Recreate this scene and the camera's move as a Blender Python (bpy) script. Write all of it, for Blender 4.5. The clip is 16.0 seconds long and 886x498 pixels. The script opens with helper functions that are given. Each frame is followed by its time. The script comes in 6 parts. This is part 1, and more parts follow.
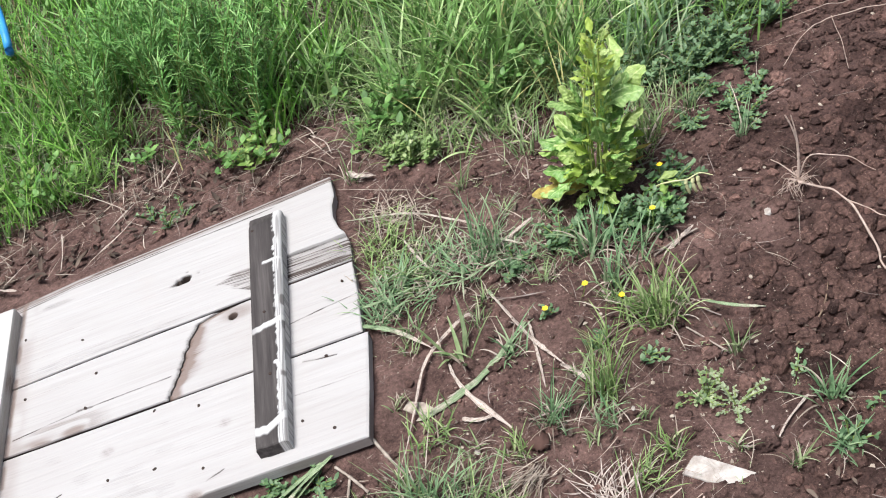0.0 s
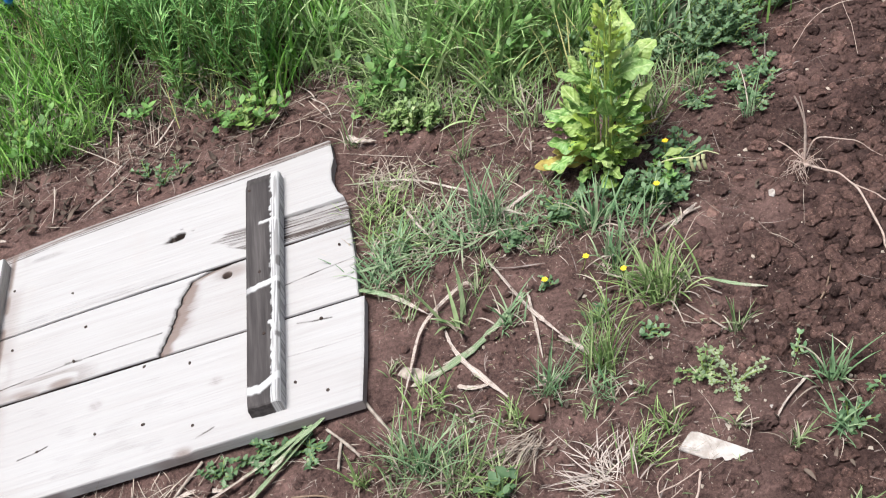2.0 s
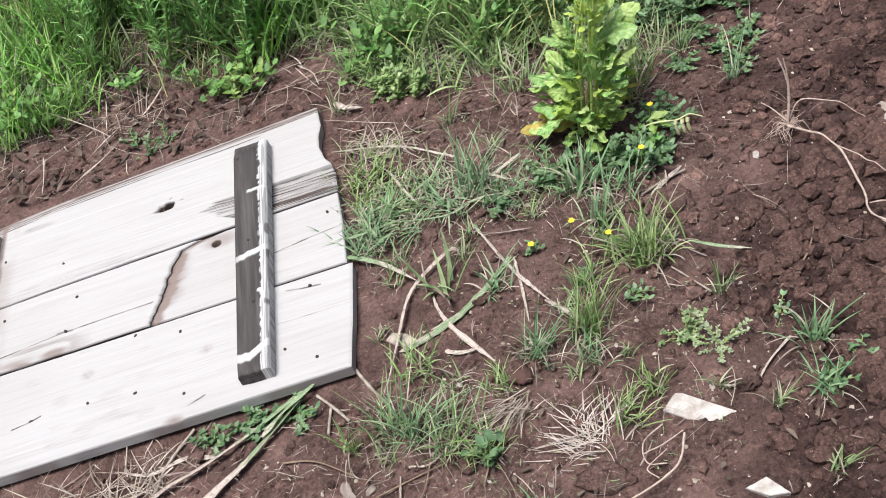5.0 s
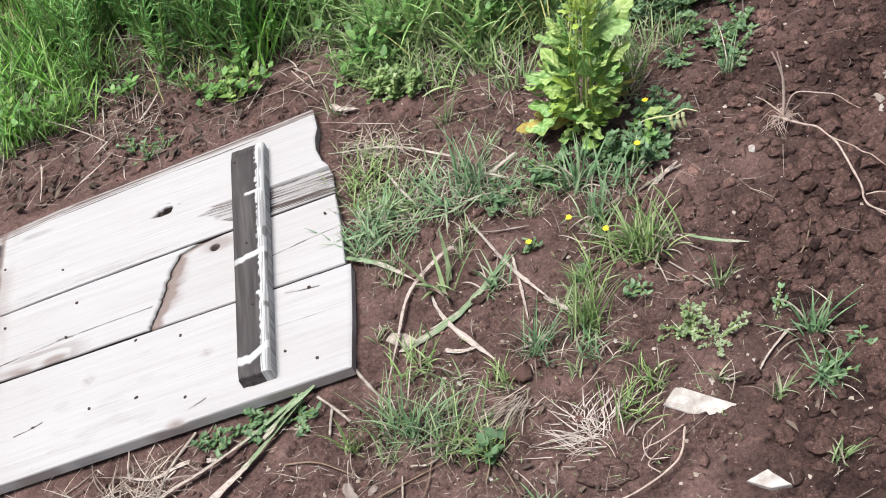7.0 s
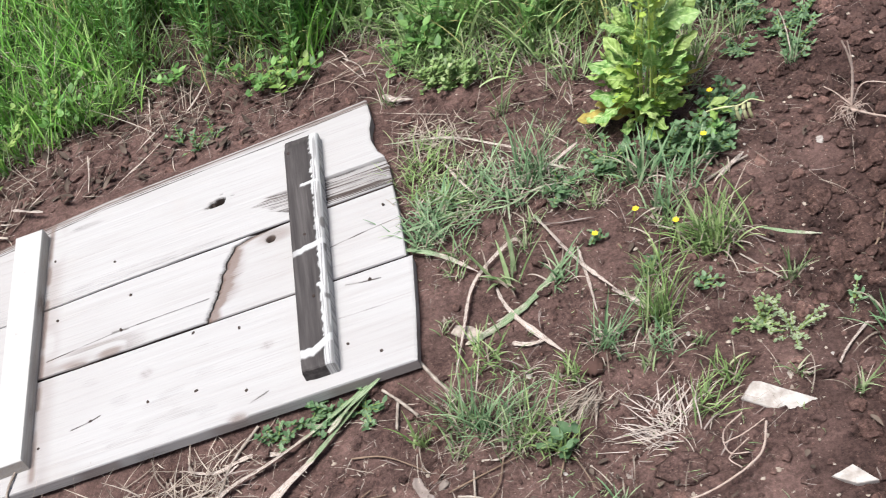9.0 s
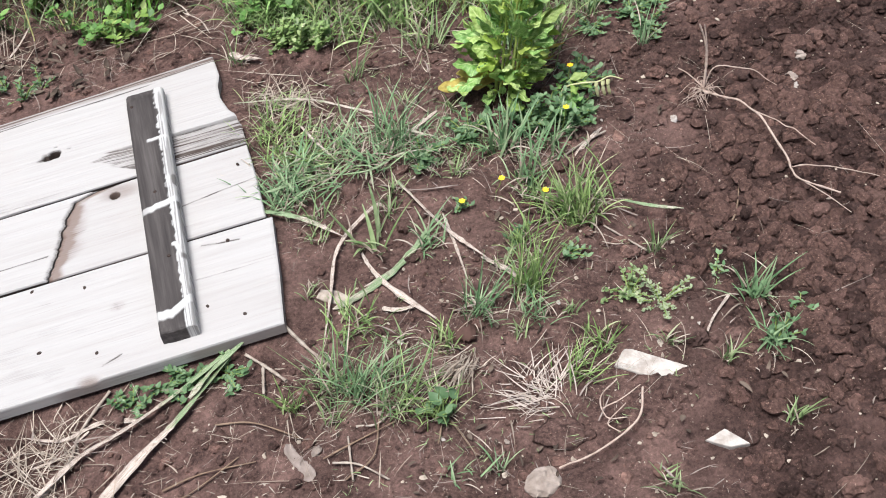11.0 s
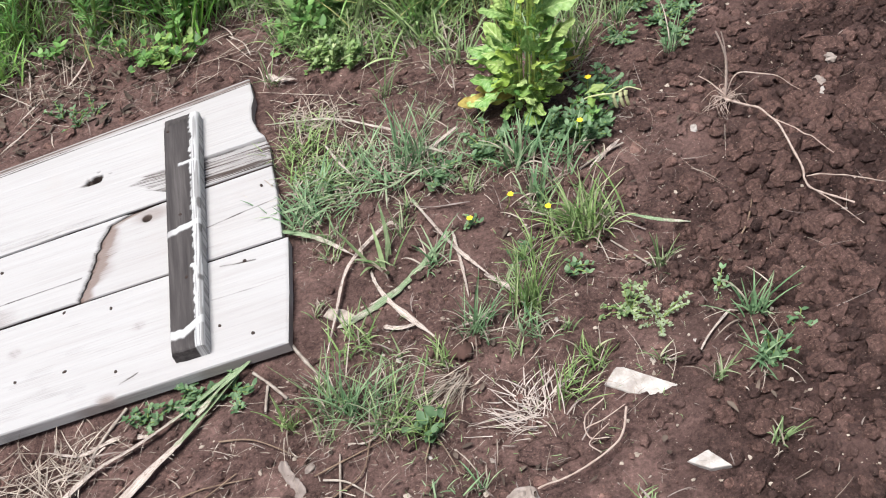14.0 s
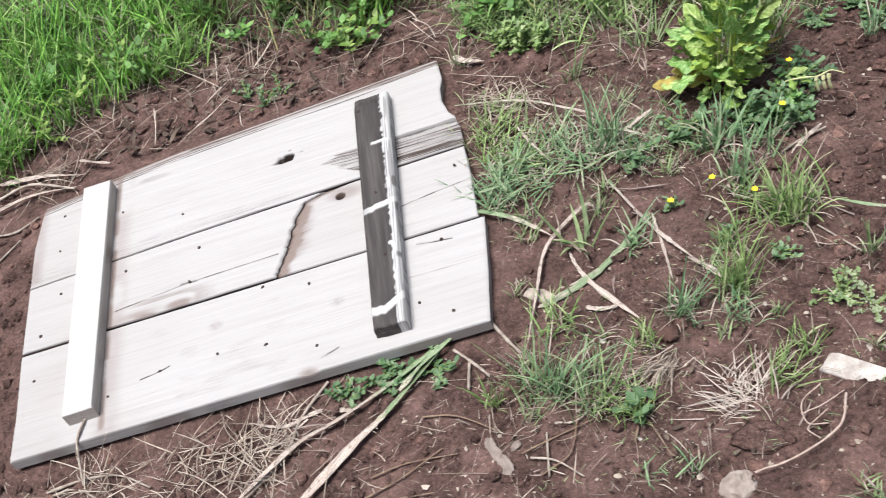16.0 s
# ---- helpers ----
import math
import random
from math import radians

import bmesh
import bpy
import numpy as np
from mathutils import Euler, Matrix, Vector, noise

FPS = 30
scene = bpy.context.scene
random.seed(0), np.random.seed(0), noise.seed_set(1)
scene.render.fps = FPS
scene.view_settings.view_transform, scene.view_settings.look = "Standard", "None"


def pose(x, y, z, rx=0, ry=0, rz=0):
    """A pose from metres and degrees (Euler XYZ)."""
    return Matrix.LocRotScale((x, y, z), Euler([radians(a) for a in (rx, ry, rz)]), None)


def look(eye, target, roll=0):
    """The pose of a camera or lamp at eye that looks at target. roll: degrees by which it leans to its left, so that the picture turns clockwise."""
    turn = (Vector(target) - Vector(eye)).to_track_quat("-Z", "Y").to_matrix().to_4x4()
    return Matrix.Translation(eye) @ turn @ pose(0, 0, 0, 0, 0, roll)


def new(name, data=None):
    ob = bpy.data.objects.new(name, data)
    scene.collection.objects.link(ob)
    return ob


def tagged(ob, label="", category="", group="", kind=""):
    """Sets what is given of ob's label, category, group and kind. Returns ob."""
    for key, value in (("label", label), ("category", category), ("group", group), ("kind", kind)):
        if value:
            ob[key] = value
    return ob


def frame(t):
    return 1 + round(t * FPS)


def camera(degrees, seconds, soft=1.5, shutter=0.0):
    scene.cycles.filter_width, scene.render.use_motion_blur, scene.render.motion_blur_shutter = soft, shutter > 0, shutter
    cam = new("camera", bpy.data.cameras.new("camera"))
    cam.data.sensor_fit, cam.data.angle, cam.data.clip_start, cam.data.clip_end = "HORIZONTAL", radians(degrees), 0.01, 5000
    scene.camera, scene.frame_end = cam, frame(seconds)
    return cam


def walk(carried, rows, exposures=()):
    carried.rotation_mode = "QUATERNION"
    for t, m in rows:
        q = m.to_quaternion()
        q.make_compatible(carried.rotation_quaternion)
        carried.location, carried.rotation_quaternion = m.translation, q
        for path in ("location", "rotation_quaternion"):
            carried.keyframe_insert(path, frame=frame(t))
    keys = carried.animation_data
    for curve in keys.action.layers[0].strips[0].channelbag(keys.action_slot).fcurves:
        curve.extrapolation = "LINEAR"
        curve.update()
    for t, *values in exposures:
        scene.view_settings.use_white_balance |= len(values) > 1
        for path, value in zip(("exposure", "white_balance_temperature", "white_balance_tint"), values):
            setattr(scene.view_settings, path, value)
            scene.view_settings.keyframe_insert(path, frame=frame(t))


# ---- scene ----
cam = camera(38.6, 16.0, 1.0, 0.4)
EXPOSURE = [(0.0, 1.02, 6250, 9), (16.0, 1.02, 6250, 9)]
PATH = [
    (0, (1.06, -1.162, 1.31), (0.88, 0.345, 0.007), -24.4),
    (0.5, (1.054, -1.169, 1.309), (0.901, 0.336, 0.001), -24.3),
    (1, (1.044, -1.165, 1.305), (0.915, 0.335, -0.011), -24.1),
    (1.5, (1.032, -1.159, 1.303), (0.908, 0.338, -0.017), -23.3),
    (2, (1.02, -1.161, 1.288), (0.864, 0.326, -0.041), -21.3),
    (2.5, (1.045, -1.172, 1.301), (0.887, 0.289, -0.056), -21.3),
    (3, (1.033, -1.166, 1.296), (0.871, 0.294, -0.061), -21.9),
    (3.5, (1.035, -1.17, 1.295), (0.868, 0.282, -0.07), -22.0),
    (4, (1.037, -1.166, 1.299), (0.868, 0.278, -0.074), -22.2),
    (6.5, (1.037, -1.172, 1.297), (0.867, 0.275, -0.074), -23.3),
    (7, (1.04, -1.173, 1.297), (0.87, 0.273, -0.073), -23.6),
    (7.5, (1.043, -1.181, 1.297), (0.872, 0.267, -0.071), -23.8),
    (8, (1.032, -1.179, 1.298), (0.858, 0.27, -0.07), -24.1),
    (8.2, (1.026, -1.176, 1.298), (0.848, 0.272, -0.07), -24.2),
    (10.3, (0.81, -1.097, 1.3), (0.79, 0.315, -0.116), -16.9),
    (10.5, (0.803, -1.1, 1.301), (0.866, 0.285, -0.141), -14.6),
    (11, (0.78, -1.105, 1.293), (0.98, 0.235, -0.179), -10.8),
    (11.5, (0.786, -1.113, 1.293), (0.983, 0.234, -0.172), -11.7),
    (12, (0.787, -1.112, 1.277), (0.787, 0.293, -0.147), -17.2),
    (12.5, (0.833, -1.106, 1.29), (0.82, 0.287, -0.145), -16.9),
    (13, (0.911, -1.114, 1.292), (0.904, 0.275, -0.147), -16.9),
    (13.5, (0.982, -1.131, 1.284), (0.959, 0.26, -0.153), -17.9),
    (14, (1.017, -1.149, 1.286), (0.948, 0.248, -0.143), -20.0),
    (14.5, (1.025, -1.162, 1.281), (0.898, 0.247, -0.133), -21.9),
    (15, (1.0, -1.16, 1.28), (0.811, 0.255, -0.12), -23.6),
    (15.5, (0.947, -1.153, 1.295), (0.723, 0.263, -0.099), -23.9),
    (16, (0.879, -1.14, 1.308), (0.655, 0.277, -0.085), -23.2),
]
walk(cam, [(t, look(eye, target, roll)) for t, eye, target, roll in PATH], EXPOSURE)

# ---- light: bright overcast day ----
world = bpy.data.worlds.new("overcast_sky")
scene.world = world
world.use_nodes = True
wt = world.node_tree
sky = wt.nodes.new("ShaderNodeTexSky")
sky.sky_type = "NISHITA"
sky.sun_disc = False
sky.sun_elevation = radians(78)
sky.sun_rotation = radians(229)
sky.air_density, sky.dust_density, sky.ozone_density = 1.0, 6.0, 1.0
back = wt.nodes["Background"]
wt.links.new(sky.outputs[0], back.inputs[0])
back.inputs[1].default_value = 0.051
sun = new("sun", bpy.data.lights.new("sun", "SUN"))
sun.data.energy, sun.data.angle, sun.data.color = 2.90, radians(26), (1.0, 0.98, 0.95)
sun.matrix_world = look((-0.35, -0.3, 2.2), (0, 0, 0))

# ---- numbers of the place ----
GROW = np.array((0.2, 0.0, 1.0)) / np.hypot(0.2, 1.0)  # the plants' upright on this slope
THICK, UNDER = 0.026, 0.006  # top and underside of the boards
rng = np.random.default_rng(7)


def smooth(a, b, v):
    k = np.clip((np.asarray(v, float) - a) / (b - a), 0, 1)
    return k * k * (3 - 2 * k)


def lattice(i, j, seed):
    v = np.sin(i * 127.1 + j * 311.7 + seed * 74.7) * 43758.5453
    return v - np.floor(v)


def vnoise(x, y, seed=0):
    x, y = np.asarray(x, float), np.asarray(y, float)
    i, j = np.floor(x), np.floor(y)
    u, v = x - i, y - j
    u, v = u * u * (3 - 2 * u), v * v * (3 - 2 * v)
    a, b = lattice(i, j, seed), lattice(i + 1, j, seed)
    c, d = lattice(i, j + 1, seed), lattice(i + 1, j + 1, seed)
    return (a * (1 - u) + b * u) * (1 - v) + (c * (1 - u) + d * u) * v - 0.5


def tilled(x, y):
    """How far the soil is freshly dug and cloddy: 0 to 1."""
    edge = np.asarray(x) - (1.09 + 0.55 * np.maximum(np.asarray(y), 0)) + 0.14 * vnoise(np.asarray(x) * 5, np.asarray(y) * 5, 3)
    return smooth(0.0, 0.34, edge)


def ground_z(x, y):
    x, y = np.asarray(x, float), np.asarray(y, float)
    z = -0.024 * smooth(0.85, 1.4, x) * smooth(-0.35, 0.0, y) - 0.006
    z = z + 0.016 * vnoise(x * 4, y * 4, 1) + 0.008 * vnoise(x * 11, y * 11, 2)
    near = smooth(-0.10, 0.02, x) * smooth(0.84, 0.72, x) * smooth(-0.08, 0.03, y) * smooth(0.72, 0.6, y)
    z = z * (1 - near) + near * 0.004
    gap = np.exp(-((y + 0.015) / 0.04) ** 2) * smooth(-0.05, 0.05, x) * smooth(0.8, 0.7, x)
    z = z - 0.008 * gap
    return z + 0.10 * smooth(0.9, 1.6, y) * smooth(1.6, 0.9, x)


# ---- materials ----
def material(name, roughness=0.8, specular=0.3):
    m = bpy.data.materials.new(name)
    m.use_nodes = True
    b = m.node_tree.nodes["Principled BSDF"]
    b.inputs["Roughness"].default_value = roughness
    b.inputs["Specular IOR Level"].default_value = specular
    return m, m.node_tree, b


def node(tree, kind, links=None, **values):
    n = tree.nodes.new("ShaderNode" + kind)
    for key, v in values.items():
        if key in n.inputs:
            n.inputs[key].default_value = v
    for key, out in (links or {}).items():
        tree.links.new(out, n.inputs[key])
    return n


def ramp(tree, fac, stops):
    n = tree.nodes.new("ShaderNodeValToRGB")
    e = n.color_ramp.elements
    while len(e) < len(stops):
        e.new(0.5)
    for k, (p, c) in zip(e, stops):
        k.position, k.color = p, (*c, 1)
    tree.links.new(fac, n.inputs[0])
    return n.outputs[0]


def blend(tree, fac, a, b, mode="MIX"):
    n = tree.nodes.new("ShaderNodeMix")
    n.data_type, n.blend_type = "RGBA", mode
    for slot, v in ((0, fac), (6, a), (7, b)):
        if isinstance(v, (int, float)):
            n.inputs[slot].default_value = v
        elif isinstance(v, tuple):
            n.inputs[slot].default_value = (*v, 1)
        else:
            tree.links.new(v, n.inputs[slot])
    return n.outputs[2]


def grit(tree, scale, detail=4.0, stretch=None, rough=0.6):
    coord = node(tree, "TexCoord").outputs["Object"]
    if stretch:
        mp = node(tree, "Mapping", {"Vector": coord})
        mp.inputs["Scale"].default_value = stretch
        coord = mp.outputs[0]
    return node(tree, "TexNoise", {"Vector": coord}, Scale=scale, Detail=detail, Roughness=rough).outputs["Fac"]


def relief(tree, b, height, strength, distance):
    n = node(tree, "Bump", {"Height": height}, Strength=strength, Distance=distance)
    tree.links.new(n.outputs[0], b.inputs["Normal"])


def soil_material(name, dark, light, dry, pieces=False):
    """Crumbly soil; the attribute 'dug' is 1 where it was freshly turned and is still moist and dark."""
    m, t, b = material(name, 0.93, 0.12)
    c = ramp(t, grit(t, 45, 6, None, 0.7), [(0.34, dark), (0.64, light)])
    c = blend(t, ramp(t, grit(t, 7, 4), [(0.42, (0, 0, 0)), (0.66, (0.9, 0.9, 0.9))]), c, dry)
    c = blend(t, 0.45, c, ramp(t, grit(t, 170, 6, None, 0.8), [(0.40, tuple(0.5 * v for v in dark)), (0.60, tuple(1.15 * v for v in light))]))
    c = blend(t, ramp(t, grit(t, 360, 2), [(0.66, (0, 0, 0)), (0.73, (0.8, 0.8, 0.8))]), c, (0.34, 0.25, 0.2))
    a = node(t, "Attribute")
    a.attribute_name = "dug"
    c = blend(t, a.outputs["Fac"], c, blend(t, 1.0, c, (0.455, 0.44, 0.445), "MULTIPLY"))
    if pieces:  # each crumb has its own moisture
        c = blend(t, 1.0, c, ramp(t, node(t, "NewGeometry").outputs["Random Per Island"], [(0.0, (0.7, 0.7, 0.71)), (0.6, (1.0, 1.0, 1.0)), (1.0, (1.6, 1.54, 1.48))]), "MULTIPLY")
    t.links.new(c, b.inputs["Base Color"])
    # crumbly in places, washed smooth in others
    rough = node(t, "Math", {0: grit(t, 130, 9, None, 0.82), 1: ramp(t, grit(t, 16, 4), [(0.36, (0.25, 0.25, 0.25)), (0.62, (1, 1, 1))])})
    rough.operation = "MULTIPLY"
    relief(t, b, rough.outputs[0], 1.0, 0.009)
    return m


def wood_material(name, stops, streak, dirt_shade_colour, stain=None, across=False, coat=(0.45, 0.443, 0.44), crisp=0.95):
    """Weathered wood with grain along x, or along y; one attribute holds stains and the painted-in shade of cracks and
    holes, 'paint' old white paint.
    """
    m, t, b = material(name, 0.75, 0.25)
    turn = (lambda v: (v[1], v[0], v[2])) if across else (lambda v: v)
    c = ramp(t, grit(t, 1.0, 5, turn((6, 110, 110))), stops)
    lines = ramp(t, grit(t, 1.0, 2, turn((5, 420, 420))), [(0.30, (crisp, crisp, crisp)), (0.335, (0, 0, 0))])
    fine = ramp(t, grit(t, 1.0, 3, turn((9, 330, 330))), [(0.24, (0.37 * crisp, 0.37 * crisp, 0.37 * crisp)), (0.30, (0, 0, 0))])
    c = blend(t, fine, c, streak)
    lines = blend(t, ramp(t, grit(t, 7, 3), [(0.40, (0, 0, 0)), (0.60, (1, 1, 1))]), (0.0, 0.0, 0.0), lines)
    c = blend(t, lines, c, streak)
    if stain:
        c = blend(t, ramp(t, grit(t, 9, 3), [(0.58, (0, 0, 0)), (0.8, (0.4, 0.4, 0.4))]), c, stain)
    d = node(t, "Attribute")
    d.attribute_name = "dirt_shade"
    ragged = node(t, "Math", {0: grit(t, 1.0, 4, turn((22, 620, 620)), 0.7)})
    ragged.operation = "MULTIPLY_ADD"
    ragged.inputs[1].default_value, ragged.inputs[2].default_value = 0.9, -0.45
    total = node(t, "Math", {0: ragged.outputs[0], 1: d.outputs["Fac"]})
    mask = ramp(t, total.outputs[0], [(0.13, (0, 0, 0)), (0.36, (0.25, 0.25, 0.25)), (0.5, (0.65, 0.65, 0.65)), (0.75, (1, 1, 1))])
    c = blend(t, mask, c, dirt_shade_colour)
    p = node(t, "Attribute")
    p.attribute_name = "paint"
    c = blend(t, p.outputs["Fac"], c, coat)
    t.links.new(c, b.inputs["Base Color"])
    relief(t, b, grit(t, 1.0, 4, turn((8, 260, 260))), 0.35, 0.0015)
    return m


def leaf_material(name, stops, roughness=0.5, through_light=0.22, specular=0.36, mottle=(45, 0.35)):
    m, t, b = material(name, roughness, specular)
    geo = node(t, "NewGeometry")
    both = node(t, "Math", {0: geo.outputs["Random Per Island"], 1: node(t, "ObjectInfo").outputs["Random"]})
    both = node(t, "Math", {0: both.outputs[0]})
    both.operation = "FRACT"
    c = ramp(t, both.outputs[0], stops)
    c = blend(t, mottle[1], c, ramp(t, grit(t, mottle[0], 3), [(0.3, tuple(0.55 * v for v in stops[0][1])), (0.7, stops[-1][1])]))
    t.links.new(c, b.inputs["Base Color"])
    relief(t, b, grit(t, 170, 3), 0.35, 0.002)
    thin = node(t, "BsdfTranslucent", {"Color": c})
    mix = node(t, "MixShader", {1: b.outputs[0], 2: thin.outputs[0]})
    mix.inputs[0].default_value = through_light
    t.links.new(mix.outputs[0], t.nodes["Material Output"].inputs["Surface"])
    return m


def plain_material(name, a, b_, scale=60, roughness=0.85, bump=0.002):
    m, t, b = material(name, roughness, 0.25)
    c = ramp(t, grit(t, scale, 5), [(0.3, a), (0.7, b_)])
    t.links.new(c, b.inputs["Base Color"])
    relief(t, b, grit(t, scale * 3, 4), 0.5, bump)
    return m


SOIL = soil_material("soil", (0.028, 0.0170, 0.0150), (0.171, 0.1035, 0.0900), (0.224, 0.1405, 0.1225))
CLOD = soil_material("clod_soil", (0.026, 0.016, 0.0140), (0.120, 0.0725, 0.063), (0.140, 0.0875, 0.0765), True)
CRUMB = soil_material("dry_crumb_soil", (0.034, 0.0205, 0.0180), (0.172, 0.1035, 0.0895), (0.212, 0.1335, 0.1160), True)
PINE = wood_material("bleached_pine", [(0.25, (0.352, 0.336, 0.329)), (0.5, (0.384, 0.371, 0.367)), (0.8, (0.402, 0.392, 0.390))], (0.16, 0.13, 0.11), (0.036, 0.026, 0.022), (0.37, 0.335, 0.315), False, (0.165, 0.118, 0.100), 0.42)
DARKWOOD = wood_material("dark_stained_wood", [(0.25, (0.028, 0.024, 0.024)), (0.5, (0.055, 0.048, 0.047)), (0.8, (0.105, 0.094, 0.091))], (0.025, 0.021, 0.019), (0.03, 0.022, 0.018), None, True)
CLEANPINE = wood_material("pale_cleat_wood", [(0.25, (0.38, 0.345, 0.305)), (0.5, (0.42, 0.395, 0.37)), (0.8, (0.44, 0.42, 0.40))], (0.50, 0.44, 0.38), (0.13, 0.085, 0.06), None, True)
GRASS = leaf_material("grass_green", [(0.0, (0.036, 0.13, 0.018)), (0.45, (0.12, 0.32, 0.042)), (0.85, (0.27, 0.49, 0.11)), (1.0, (0.50, 0.58, 0.26))])
LUSH = leaf_material("lush_grass_green", [(0.0, (0.028, 0.14, 0.012)), (0.4, (0.11, 0.36, 0.028)), (0.85, (0.25, 0.56, 0.07)), (1.0, (0.46, 0.64, 0.22))])
BLUEGRASS = leaf_material("bluish_grass", [(0.0, (0.087, 0.203, 0.087)), (0.6, (0.189, 0.334, 0.160)), (1.0, (0.392, 0.478, 0.290))])
NEEDLE = leaf_material("needle_leaf_green", [(0.0, (0.03, 0.13, 0.02)), (0.5, (0.09, 0.31, 0.04)), (0.8, (0.19, 0.46, 0.09)), (1.0, (0.46, 0.66, 0.28))])
HERB = leaf_material("herb_green", [(0.0, (0.05, 0.14, 0.03)), (0.6, (0.12, 0.27, 0.06)), (1.0, (0.25, 0.42, 0.13))])
YELLOWHERB = leaf_material("yellow_green_leaf", [(0.0, (0.11, 0.22, 0.04)), (0.6, (0.22, 0.35, 0.075)), (1.0, (0.38, 0.48, 0.16))])
CLOVER = leaf_material("clover_green", [(0.0, (0.045, 0.105, 0.04)), (0.6, (0.105, 0.20, 0.085)), (1.0, (0.24, 0.35, 0.19))])


def veined_material(name, stops, roughness, vein):
    """Broad leaves with a pale midrib, side veins and quilted skin; 'across' and 'along' run over the leaf."""
    m, t, b = material(name, roughness, 0.42)
    across, along = node(t, "Attribute"), node(t, "Attribute")
    across.attribute_name, along.attribute_name = "across", "along"

    def calc(kind, a, c):
        n = t.nodes.new("ShaderNodeMath")
        n.operation = kind
        for slot, v in ((0, a), (1, c)):
            if isinstance(v, (int, float)):
                n.inputs[slot].default_value = v
            else:
                t.links.new(v, n.inputs[slot])
        return n.outputs[0]

    off = calc("ABSOLUTE", across.outputs["Fac"], 0.0)
    wave = calc("SINE", calc("SUBTRACT", calc("MULTIPLY", along.outputs["Fac"], 46.0), calc("MULTIPLY", off, 9.0)), 0.0)
    rib = ramp(t, off, [(0.03, (1, 1, 1)), (0.11, (0, 0, 0))])
    side = ramp(t, wave, [(0.70, (0, 0, 0)), (0.98, (0.3, 0.3, 0.3))])
    both = calc("FRACT", calc("ADD", node(t, "NewGeometry").outputs["Random Per Island"], node(t, "ObjectInfo").outputs["Random"]), 0.0)
    c = ramp(t, both, stops)
    c = blend(t, 0.5, c, ramp(t, grit(t, 150, 4), [(0.32, tuple(0.5 * v for v in stops[0][1])), (0.68, stops[-1][1])]))
    c = blend(t, ramp(t, grit(t, 42, 3), [(0.55, (0, 0, 0)), (0.72, (0.55, 0.55, 0.55))]), c, vein)
    c = blend(t, blend(t, 1.0, rib, side, "LIGHTEN"), c, vein)
    t.links.new(c, b.inputs["Base Color"])
    relief(t, b, calc("ADD", calc("MULTIPLY", wave, -0.25), grit(t, 260, 4)), 0.6, 0.0018)
    thin = node(t, "BsdfTranslucent", {"Color": c})
    mix = node(t, "MixShader", {1: b.outputs[0], 2: thin.outputs[0]})
    mix.inputs[0].default_value = 0.25
    t.links.new(mix.outputs[0], t.nodes["Material Output"].inputs["Surface"])
    return m


DOCK = veined_material("dock_leaf_green", [(0.0, (0.18, 0.35, 0.05)), (0.45, (0.30, 0.50, 0.09)), (0.8, (0.44, 0.61, 0.16)), (1.0, (0.58, 0.70, 0.30))], 0.42, (0.60, 0.70, 0.32))
SPIKE = leaf_material("spike_leaf_green", [(0.0, (0.30, 0.47, 0.06)), (0.5, (0.48, 0.64, 0.11)), (1.0, (0.66, 0.76, 0.24))], 0.5, 0.38, 0.35)
DOCKDARK = veined_material("glossy_dock_green", [(0.0, (0.11, 0.28, 0.05)), (0.5, (0.22, 0.44, 0.10)), (1.0, (0.38, 0.57, 0.20))], 0.36, (0.48, 0.62, 0.28))
PALELUSH = leaf_material("pale_arching_grass", [(0.0, (0.04, 0.13, 0.022)), (0.4, (0.14, 0.35, 0.055)), (0.8, (0.33, 0.58, 0.16)), (1.0, (0.62, 0.72, 0.40))])
TUFT = leaf_material("tuft_grass_green", [(0.0, (0.05, 0.11, 0.03)), (0.5, (0.15, 0.26, 0.08)), (0.85, (0.30, 0.42, 0.18)), (1.0, (0.52, 0.54, 0.36))])
FRESHTUFT = leaf_material("fresh_tuft_green", [(0.0, (0.06, 0.14, 0.03)), (0.5, (0.175, 0.32, 0.075)), (0.85, (0.32, 0.47, 0.15)), (1.0, (0.54, 0.57, 0.34))])
YELLOWED = leaf_material("yellowed_leaf", [(0.0, (0.22, 0.11, 0.03)), (0.4, (0.46, 0.31, 0.06)), (1.0, (0.64, 0.55, 0.16))], 0.6, 0.3, 0.2, (90, 0.6))
STRAW = leaf_material("dry_straw", [(0.0, (0.15, 0.112, 0.088)), (0.5, (0.33, 0.265, 0.212)), (1.0, (0.58, 0.505, 0.43))], 0.7, 0.15, 0.2)
STEM = plain_material("green_thin_stem", (0.13, 0.20, 0.05), (0.25, 0.31, 0.10), 80, 0.6, 0.0005)
OLDSTEM = plain_material("pale_stem", (0.312, 0.260, 0.117), (0.442, 0.468, 0.182), 80, 0.6, 0.0005)
ROOT = plain_material("dry_root", (0.30, 0.22, 0.18), (0.50, 0.40, 0.345), 90, 0.85, 0.001)
PALEROOT = plain_material("bleached_root", (0.33, 0.27, 0.23), (0.53, 0.465, 0.42), 90, 0.85, 0.001)
TWIG = plain_material("dark_twig", (0.13, 0.085, 0.06), (0.25, 0.18, 0.13), 90, 0.9, 0.001)
CHIP = plain_material("pale_stone", (0.27, 0.23, 0.20), (0.53, 0.495, 0.465), 55, 0.8, 0.003)
STONE = plain_material("beige_stone", (0.19, 0.15, 0.125), (0.36, 0.305, 0.27), 70, 0.85, 0.003)
FRAGMENT = plain_material("pale_fragment", (0.22, 0.17, 0.13), (0.52, 0.45, 0.38), 40, 0.85, 0.001)
